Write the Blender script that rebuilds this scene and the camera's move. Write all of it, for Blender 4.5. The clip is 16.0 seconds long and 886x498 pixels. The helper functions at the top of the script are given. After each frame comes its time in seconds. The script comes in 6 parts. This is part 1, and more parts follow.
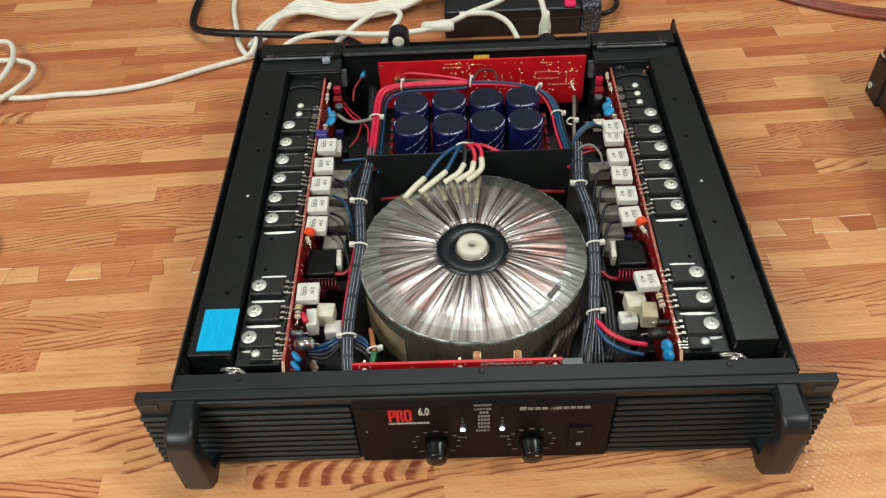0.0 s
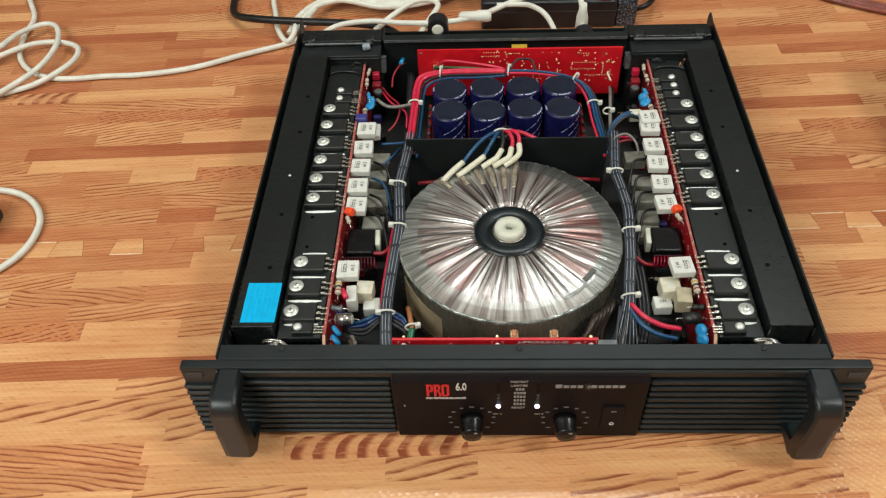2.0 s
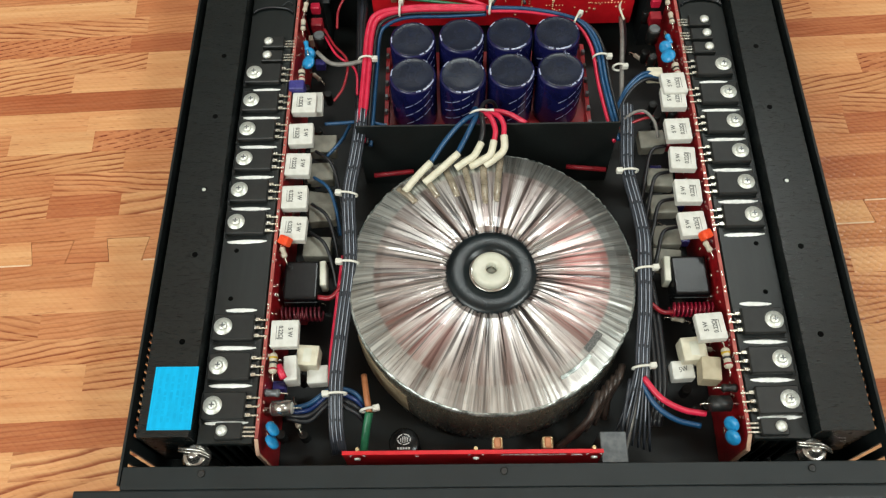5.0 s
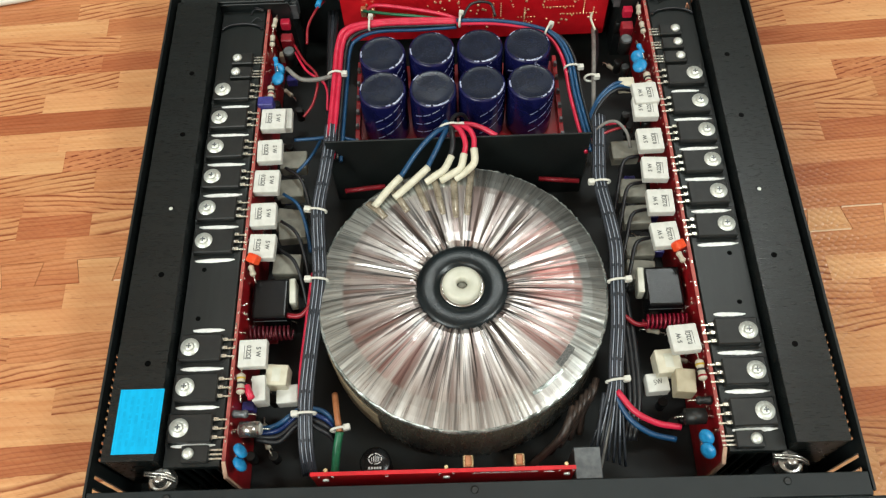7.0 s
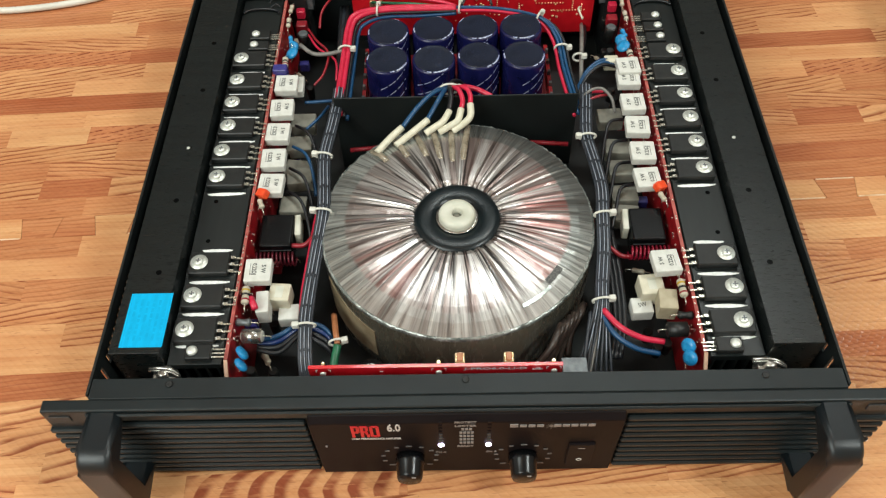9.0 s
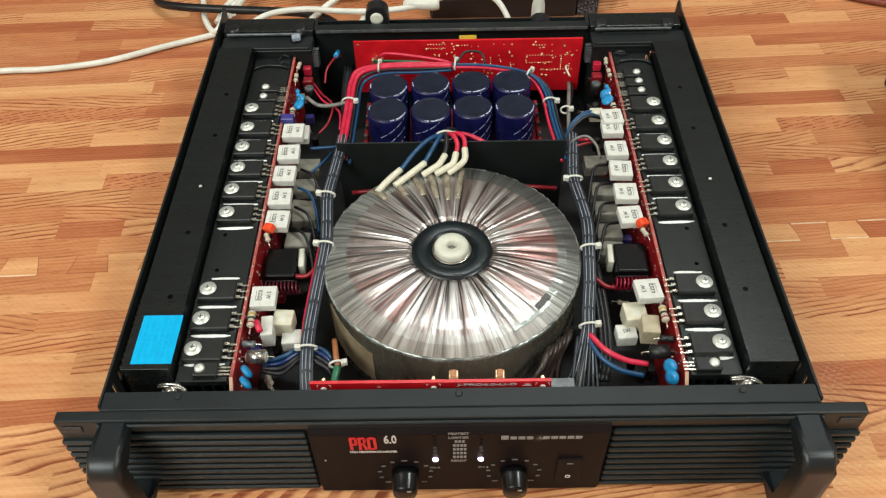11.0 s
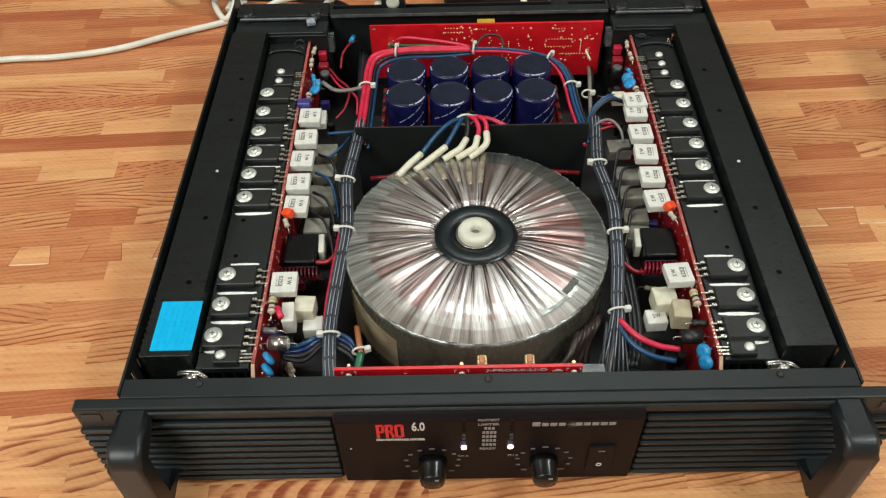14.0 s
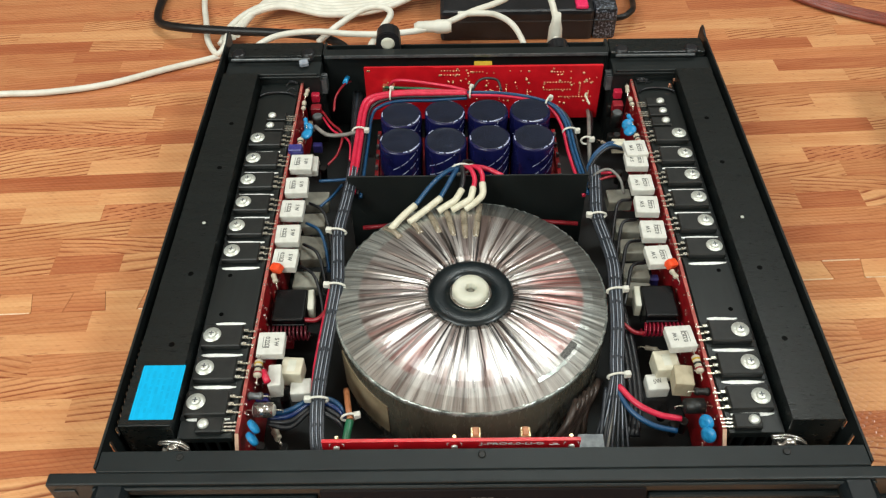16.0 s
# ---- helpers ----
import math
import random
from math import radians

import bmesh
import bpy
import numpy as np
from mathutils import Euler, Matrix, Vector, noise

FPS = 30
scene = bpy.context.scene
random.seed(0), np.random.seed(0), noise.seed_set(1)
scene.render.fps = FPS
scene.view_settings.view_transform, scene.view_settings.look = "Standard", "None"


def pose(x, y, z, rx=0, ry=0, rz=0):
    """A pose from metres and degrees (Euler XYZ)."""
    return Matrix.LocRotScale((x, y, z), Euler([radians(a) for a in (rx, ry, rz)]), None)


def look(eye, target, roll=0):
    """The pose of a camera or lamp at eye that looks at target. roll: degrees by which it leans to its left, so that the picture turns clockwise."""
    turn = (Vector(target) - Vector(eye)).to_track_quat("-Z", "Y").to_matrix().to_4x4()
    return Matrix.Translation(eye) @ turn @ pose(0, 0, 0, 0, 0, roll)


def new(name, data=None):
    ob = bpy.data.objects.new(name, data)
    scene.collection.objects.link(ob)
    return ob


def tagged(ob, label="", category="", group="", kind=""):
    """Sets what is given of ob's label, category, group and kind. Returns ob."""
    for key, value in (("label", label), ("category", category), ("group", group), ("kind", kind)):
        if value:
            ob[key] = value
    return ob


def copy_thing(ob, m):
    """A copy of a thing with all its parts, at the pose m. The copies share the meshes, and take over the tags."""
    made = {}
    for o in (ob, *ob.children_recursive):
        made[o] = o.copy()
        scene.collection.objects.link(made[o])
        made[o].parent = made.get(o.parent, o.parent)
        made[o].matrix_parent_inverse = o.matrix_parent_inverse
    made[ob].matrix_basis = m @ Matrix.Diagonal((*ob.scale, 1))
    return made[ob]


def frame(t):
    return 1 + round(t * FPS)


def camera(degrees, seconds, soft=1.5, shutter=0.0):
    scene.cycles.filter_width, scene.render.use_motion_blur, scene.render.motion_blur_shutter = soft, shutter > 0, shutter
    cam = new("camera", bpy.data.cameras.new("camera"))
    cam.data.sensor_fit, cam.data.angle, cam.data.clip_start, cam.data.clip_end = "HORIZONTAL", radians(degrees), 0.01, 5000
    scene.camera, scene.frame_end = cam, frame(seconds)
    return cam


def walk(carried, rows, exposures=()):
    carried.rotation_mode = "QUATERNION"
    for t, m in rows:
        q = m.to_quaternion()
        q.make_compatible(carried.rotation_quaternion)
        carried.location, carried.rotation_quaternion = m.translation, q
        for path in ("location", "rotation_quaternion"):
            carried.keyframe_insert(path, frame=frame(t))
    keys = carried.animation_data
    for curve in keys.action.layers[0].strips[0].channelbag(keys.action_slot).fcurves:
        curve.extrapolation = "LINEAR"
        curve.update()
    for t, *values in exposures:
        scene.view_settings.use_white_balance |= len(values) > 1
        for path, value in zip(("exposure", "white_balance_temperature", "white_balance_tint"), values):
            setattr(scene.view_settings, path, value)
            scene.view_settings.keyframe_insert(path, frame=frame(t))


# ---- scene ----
import collections

cam = camera(56.4, 16.0, soft=1.25)
PATH = [
    (0, (-0.012, -0.329, 0.571), (-0.056, 1.028, -0.897), -3.2),
    (0.5, (-0.004, -0.343, 0.563), (-0.029, 1.006, -0.913), -2.8),
    (1, (-0.007, -0.352, 0.558), (-0.046, 0.993, -0.922), -2.7),
    (1.5, (-0.022, -0.356, 0.564), (-0.09, 0.994, -0.91), -2.9),
    (2, (-0.029, -0.349, 0.57), (-0.114, 1.009, -0.896), -3.0),
    (2.5, (-0.029, -0.326, 0.563), (-0.123, 1.012, -0.921), -3.4),
    (3, (-0.026, -0.294, 0.547), (-0.098, 1.028, -0.952), -2.6),
    (3.5, (-0.024, -0.248, 0.519), (-0.101, 1.023, -1.023), -2.8),
    (4, (-0.025, -0.179, 0.525), (-0.116, 0.874, -1.173), -4.3),
    (4.5, (-0.025, -0.129, 0.547), (-0.086, 0.809, -1.218), -3.7),
    (5, (-0.024, -0.098, 0.559), (-0.061, 0.805, -1.226), -2.9),
    (7.5, (-0.003, -0.094, 0.548), (-0.033, 0.862, -1.208), -3.5),
    (8, (-0.002, -0.131, 0.531), (-0.021, 0.908, -1.178), -2.7),
    (8.5, (-0.007, -0.181, 0.515), (-0.041, 0.948, -1.136), -2.3),
    (9, (-0.005, -0.221, 0.515), (-0.033, 0.965, -1.095), -2.1),
    (11.5, (-0.003, -0.278, 0.521), (-0.02, 1.083, -0.944), -1.3),
    (12, (0.007, -0.285, 0.528), (0.0, 1.084, -0.93), -1.6),
    (12.5, (-0.009, -0.285, 0.529), (-0.02, 1.091, -0.923), -1.2),
    (13, (-0.029, -0.28, 0.515), (-0.042, 1.084, -0.948), 0.1),
    (13.5, (-0.033, -0.275, 0.501), (-0.058, 1.07, -0.979), -0.2),
    (14, (-0.021, -0.27, 0.501), (-0.039, 1.073, -0.981), -1.6),
    (14.5, (-0.015, -0.247, 0.496), (-0.029, 1.09, -0.991), -1.9),
    (15, (-0.012, -0.233, 0.5), (-0.02, 1.111, -0.982), -1.4),
    (15.5, (-0.006, -0.225, 0.509), (-0.016, 1.13, -0.963), -1.6),
    (16, (-0.018, -0.232, 0.509), (-0.03, 1.128, -0.957), -1.0),
]
walk(cam, [(t, look(eye, target, roll)) for t, eye, target, roll in PATH],
     exposures=[(0, -0.13), (2, -0.15), (3.5, -0.20), (4, -0.18), (5, -0.04), (7.5, 0.02), (9, 0.0), (11.5, 0.02), (12.5, 0.02), (13.5, -0.10), (14.5, -0.09), (16, 0.02)])

# ---- light ----
world = bpy.data.worlds.new("room_light")
scene.world = world
world.use_nodes = True
bg = world.node_tree.nodes["Background"]
bg.inputs["Color"].default_value = (0.75, 0.85, 1.0, 1)
bg.inputs["Strength"].default_value = 0.15


def area_lamp(name, eye, target, sx, sy, watts, colour):
    data = bpy.data.lights.new(name, "AREA")
    data.shape, data.size, data.size_y = "RECTANGLE", sx, sy
    data.energy, data.color = watts, colour
    ob = new(name, data)
    ob.matrix_world = look(eye, target)
    return ob


area_lamp("ceiling_tube", (0.30, 1.25, 2.40), (0.30, 1.15, 0), 1.40, 0.14, 21, (0.92, 1.0, 0.97))
area_lamp("window_light", (1.60, -0.50, 2.30), (0.0, 0.1, 0.0), 0.40, 0.40, 33, (0.92, 1.0, 0.97))
# added fill from the front left, with no known source there
area_lamp("front_left_fill", (-1.45, -1.35, 2.05), (-0.1, 0.0, 0.0), 1.6, 1.3, 64, (0.92, 1.0, 0.96))

# ---- materials ----


def material(name, colours, rough=0.5, metal=0.0, scale=60.0, fine=900.0, bump=0.1, spread=(0.35, 0.65), stretch=(1, 1, 1), coat=0.0, rough_var=0.12, spec=0.5):
    """Two-scale procedural surface: colours[0] and colours[1] mixed by noise, fine grain in the bump, roughness that varies."""
    m = bpy.data.materials.new(name)
    m.use_nodes = True
    nt = m.node_tree
    b = nt.nodes["Principled BSDF"]
    tc = nt.nodes.new("ShaderNodeTexCoord")
    mp = nt.nodes.new("ShaderNodeMapping")
    mp.inputs["Scale"].default_value = stretch
    nt.links.new(tc.outputs["Object"], mp.inputs["Vector"])
    big = nt.nodes.new("ShaderNodeTexNoise")
    big.inputs["Scale"].default_value, big.inputs["Detail"].default_value = scale, 5
    small = nt.nodes.new("ShaderNodeTexNoise")
    small.inputs["Scale"].default_value, small.inputs["Detail"].default_value = fine, 3
    for n in (big, small):
        nt.links.new(mp.outputs["Vector"], n.inputs["Vector"])
    ramp = nt.nodes.new("ShaderNodeValToRGB")
    ramp.color_ramp.elements[0].position, ramp.color_ramp.elements[1].position = spread
    ramp.color_ramp.elements[0].color = (*colours[0], 1)
    ramp.color_ramp.elements[1].color = (*colours[1], 1)
    nt.links.new(big.outputs["Fac"], ramp.inputs["Fac"])
    out = ramp.outputs["Color"]
    nt.links.new(out, b.inputs["Base Color"])
    mr = nt.nodes.new("ShaderNodeMapRange")
    mr.inputs["To Min"].default_value, mr.inputs["To Max"].default_value = max(0.03, rough - rough_var), min(1, rough + rough_var)
    nt.links.new(small.outputs["Fac"], mr.inputs["Value"])
    nt.links.new(mr.outputs["Result"], b.inputs["Roughness"])
    b.inputs["Metallic"].default_value = metal
    b.inputs["Specular IOR Level"].default_value = spec
    b.inputs["Coat Weight"].default_value = coat
    if bump:
        bp = nt.nodes.new("ShaderNodeBump")
        bp.inputs["Strength"].default_value, bp.inputs["Distance"].default_value = bump, 0.0004
        nt.links.new(small.outputs["Fac"], bp.inputs["Height"])
        nt.links.new(bp.outputs["Normal"], b.inputs["Normal"])
    return m


M = {}
M["steel_black"] = material("painted_black_steel", [(0.0072, 0.0094, 0.0094), (0.0125, 0.0152, 0.0152)], 0.42, spec=0.35, scale=25, fine=2500, bump=0.15)
M["tray"] = material("black_inner_paint", [(0.006, 0.0078, 0.0076), (0.011, 0.0135, 0.0130)], 0.5, spec=0.35, scale=20, fine=1200, bump=0.2)
M["panel"] = material("black_front_paint", [(0.0068, 0.0100, 0.0109), (0.0104, 0.0147, 0.0158)], 0.42, spec=0.38, scale=30, fine=3000, bump=0.25)
M["knob"] = material("gloss_black_knob", [(0.0026, 0.0028, 0.0032), (0.0042, 0.0045, 0.0050)], 0.24, spec=0.3, scale=60, fine=1800, bump=0.05)
M["handle"] = material("satin_black_plastic", [(0.0052, 0.0078, 0.0094), (0.0082, 0.0116, 0.0138)], 0.34, spec=0.45, scale=40, fine=3500, bump=0.2)
M["bar"] = material("black_anodised_bar", [(0.0046, 0.0064, 0.0062), (0.0074, 0.0098, 0.0095)], 0.30, spec=0.55, metal=0.0, scale=40, fine=500, bump=0.12, stretch=(0.4, 6, 1))
M["sink"] = material("black_heat_sink", [(0.0048, 0.0066, 0.0063), (0.0076, 0.0100, 0.0095)], 0.36, spec=0.5, metal=0.0, scale=50, fine=900, bump=0.15, stretch=(6, 0.6, 1))
M["display"] = material("brown_black_display", [(0.0066, 0.0046, 0.0051), (0.0092, 0.0066, 0.0072)], 0.5, spec=0.10, scale=20, fine=2500, bump=0.05)
M["red_board"] = material("red_solder_mask", [(0.50, 0.006, 0.012), (0.62, 0.010, 0.018)], 0.33, scale=80, fine=700, bump=0.12, coat=0.2)
M["red_edge"] = material("red_board_edge", [(0.28, 0.055, 0.045), (0.42, 0.10, 0.08)], 0.55, scale=150, fine=1200, bump=0.2)
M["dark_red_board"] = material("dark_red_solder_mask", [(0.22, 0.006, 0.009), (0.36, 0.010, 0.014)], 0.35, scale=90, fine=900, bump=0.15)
M["solder"] = material("solder", [(0.75, 0.70, 0.55), (0.9, 0.88, 0.8)], 0.28, metal=0.9, scale=300, bump=0.1)
M["gold"] = material("tinned_brass", [(0.72, 0.55, 0.28), (0.85, 0.72, 0.45)], 0.3, metal=0.9, scale=300, bump=0.1)
M["steel"] = material("zinc_steel", [(0.62, 0.64, 0.58), (0.82, 0.84, 0.78)], 0.42, metal=0.55, scale=400, fine=2500, bump=0.15)
M["grease"] = material("white_thermal_paste", [(0.74, 0.75, 0.72), (0.88, 0.88, 0.85)], 0.45, scale=400, fine=1500, bump=0.5)
M["epoxy"] = material("black_epoxy", [(0.005, 0.0055, 0.005), (0.011, 0.0115, 0.0105)], 0.45, scale=200, fine=2500, bump=0.2)
M["ceramic"] = material("white_cement", [(0.56, 0.555, 0.50), (0.66, 0.655, 0.61)], 0.6, scale=150, fine=2500, bump=0.25)
M["cream"] = material("cream_plastic", [(0.52, 0.48, 0.36), (0.64, 0.60, 0.47)], 0.45, scale=120, fine=2000, bump=0.1)
M["ink"] = material("black_ink", [(0.02, 0.02, 0.02), (0.05, 0.05, 0.05)], 0.6, scale=800, bump=0)
M["faded_ink"] = material("faded_dark_ink", [(0.04, 0.04, 0.04), (0.15, 0.15, 0.14)], 0.6, scale=900, bump=0)
M["print_white"] = material("white_print", [(0.50, 0.50, 0.48), (0.62, 0.62, 0.6)], 0.5, scale=800, bump=0)
M["print_grey"] = material("grey_print", [(0.20, 0.19, 0.18), (0.28, 0.27, 0.26)], 0.5, scale=800, bump=0)
M["print_dim"] = material("dim_grey_print", [(0.075, 0.072, 0.070), (0.12, 0.115, 0.11)], 0.5, scale=800, bump=0)
M["print_red"] = material("red_print", [(0.55, 0.012, 0.02), (0.66, 0.02, 0.03)], 0.45, scale=600, bump=0)
M["cap_blue"] = material("blue_sleeve", [(0.0042, 0.005, 0.034), (0.0080, 0.009, 0.060)], 0.2, scale=80, fine=700, bump=0.15)
M["cap_top"] = material("dark_blue_lid", [(0.006, 0.009, 0.020), (0.011, 0.016, 0.034)], 0.24, scale=60, fine=1500, bump=0.12)
M["cap_print"] = material("pale_blue_print", [(0.20, 0.23, 0.40), (0.50, 0.53, 0.66)], 0.4, scale=350, bump=0)
M["rubber"] = material("black_rubber", [(0.0018, 0.0046, 0.0060), (0.0036, 0.0086, 0.0108)], 0.30, spec=0.42, scale=70, fine=1800, bump=0.05)
M["nylon"] = material("white_nylon", [(0.52, 0.52, 0.42), (0.64, 0.63, 0.54)], 0.42, scale=90, fine=1500, bump=0.1)
M["nylon_tan"] = material("tan_block", [(0.34, 0.29, 0.19), (0.44, 0.38, 0.26)], 0.45, scale=120, fine=2000, bump=0.1)
M["tie"] = material("natural_zip_tie", [(0.55, 0.54, 0.47), (0.68, 0.67, 0.6)], 0.4, scale=300, bump=0.05)
M["w_red"] = material("red_wire", [(0.50, 0.013, 0.042), (0.62, 0.024, 0.066)], 0.35, scale=200, bump=0.05)
M["w_dred"] = material("dark_red_wire", [(0.20, 0.008, 0.016), (0.30, 0.014, 0.022)], 0.35, scale=200, bump=0.05)
M["w_blue"] = material("blue_wire", [(0.006, 0.045, 0.115), (0.010, 0.065, 0.155)], 0.35, scale=200, bump=0.05)
M["w_navy"] = material("dark_blue_wire", [(0.004, 0.016, 0.075), (0.007, 0.026, 0.11)], 0.3, scale=200, bump=0.05)
M["w_black"] = material("black_wire", [(0.007, 0.007, 0.009), (0.013, 0.014, 0.016)], 0.4, scale=200, bump=0.05)
M["w_grey"] = material("grey_wire", [(0.14, 0.13, 0.12), (0.22, 0.21, 0.19)], 0.45, scale=200, bump=0.05)
M["w_green"] = material("green_wire", [(0.012, 0.10, 0.045), (0.02, 0.15, 0.07)], 0.35, scale=200, bump=0.05)
M["w_orange"] = material("copper_brown_wire", [(0.34, 0.12, 0.045), (0.45, 0.18, 0.08)], 0.4, scale=200, bump=0.05)
M["w_white"] = material("white_sleeve", [(0.56, 0.53, 0.40), (0.68, 0.65, 0.52)], 0.5, scale=200, bump=0.1)
M["ribbon"] = material("grey_ribbon_cable", [(0.016, 0.019, 0.025), (0.032, 0.036, 0.045)], 0.4, scale=160, bump=0.1)
M["stripe"] = material("pale_ribbon_core", [(0.22, 0.25, 0.30), (0.34, 0.37, 0.42)], 0.4, scale=260, bump=0.05)
M["sticker"] = material("blue_sticker", [(0.0, 0.35, 0.64), (0.0, 0.41, 0.73)], 0.6, spec=0.2, scale=90, fine=1500, bump=0.15, stretch=(4, 1, 1))
M["sticker_print"] = material("faint_blue_print", [(0.0, 0.325, 0.605), (0.0, 0.37, 0.67)], 0.6, spec=0.2, scale=200, bump=0)
M["disc_blue"] = material("blue_ceramic_disc", [(0.012, 0.21, 0.46), (0.025, 0.29, 0.58)], 0.3, scale=300, bump=0.05)
M["orange"] = material("orange_red_epoxy", [(0.75, 0.06, 0.015), (0.85, 0.10, 0.03)], 0.3, scale=300, bump=0.05)
M["tan"] = material("tan_resistor_body", [(0.40, 0.36, 0.27), (0.52, 0.47, 0.37)], 0.4, scale=300, bump=0.05)
M["grey_metal"] = material("grey_aluminium", [(0.10, 0.11, 0.115), (0.17, 0.18, 0.185)], 0.4, metal=0.5, scale=200, bump=0.1)
M["bright_can"] = material("nickel_plated_can", [(0.30, 0.29, 0.27), (0.55, 0.54, 0.50)], 0.22, metal=0.9, scale=200, fine=900, bump=0.2)
M["hole"] = material("dark_hole", [(0.0008, 0.0008, 0.0008), (0.0014, 0.0014, 0.0014)], 0.9, spec=0.05, scale=300, bump=0)
M["violet"] = material("violet_film_capacitor", [(0.03, 0.03, 0.16), (0.05, 0.045, 0.22)], 0.3, scale=300, bump=0.05)
M["enamel"] = material("red_enamel_wire", [(0.17, 0.005, 0.018), (0.27, 0.010, 0.030)], 0.25, metal=0.3, scale=300, bump=0.05)
M["yellow"] = material("yellow_plastic", [(0.40, 0.26, 0.015), (0.52, 0.34, 0.03)], 0.4, scale=300, bump=0.05)
M["cable_white"] = material("white_pvc", [(0.62, 0.60, 0.52), (0.74, 0.72, 0.64)], 0.42, scale=60, fine=900, bump=0.1)
M["cable_black"] = material("black_pvc", [(0.005, 0.0045, 0.0045), (0.010, 0.009, 0.009)], 0.42, spec=0.35, scale=60, fine=900, bump=0.1)
M["cable_brown"] = material("brown_pvc", [(0.16, 0.035, 0.022), (0.24, 0.055, 0.035)], 0.35, scale=60, fine=900, bump=0.1)
M["strip_plastic"] = material("black_abs", [(0.006, 0.0065, 0.008), (0.012, 0.0125, 0.015)], 0.38, scale=60, fine=1800, bump=0.2)
M["speckle"] = material("speckled_black_end", [(0.008, 0.009, 0.012), (0.16, 0.18, 0.22)], 0.4, scale=420, fine=1800, bump=0.2, spread=(0.5, 0.62))
M["neon"] = material("red_switch_cap", [(0.75, 0.02, 0.10), (0.85, 0.04, 0.15)], 0.25, scale=200, bump=0)
M["enamel_dark"] = material("dark_red_enamel_wire", [(0.055, 0.005, 0.010), (0.11, 0.009, 0.018)], 0.3, metal=0.2, scale=300, bump=0.05)
M["fibre"] = material("bare_board_edge", [(0.55, 0.33, 0.22), (0.65, 0.42, 0.3)], 0.6, scale=300, bump=0.1)
M["dull_wall"] = material("dark_unseen_wall", [(0.070, 0.060, 0.052), (0.11, 0.095, 0.082)], 0.8, scale=3, fine=80, bump=0.2)
M["plaster"] = material("white_wall_plaster", [(0.66, 0.65, 0.61), (0.74, 0.73, 0.69)], 0.85, scale=2, fine=60, bump=0.2)

led = bpy.data.materials.new("white_led")
led.use_nodes = True
lb = led.node_tree.nodes["Principled BSDF"]
lb.inputs["Base Color"].default_value = (0.9, 0.88, 1.0, 1)
lb.inputs["Emission Color"].default_value = (0.80, 0.70, 1.0, 1)
lb.inputs["Emission Strength"].default_value = 9.0
M["led"] = led


def node(nt, kind, **inputs):
    n = nt.nodes.new(kind)
    for k, v in inputs.items():
        n.inputs[k.replace("_", " ")].default_value = v
    return n


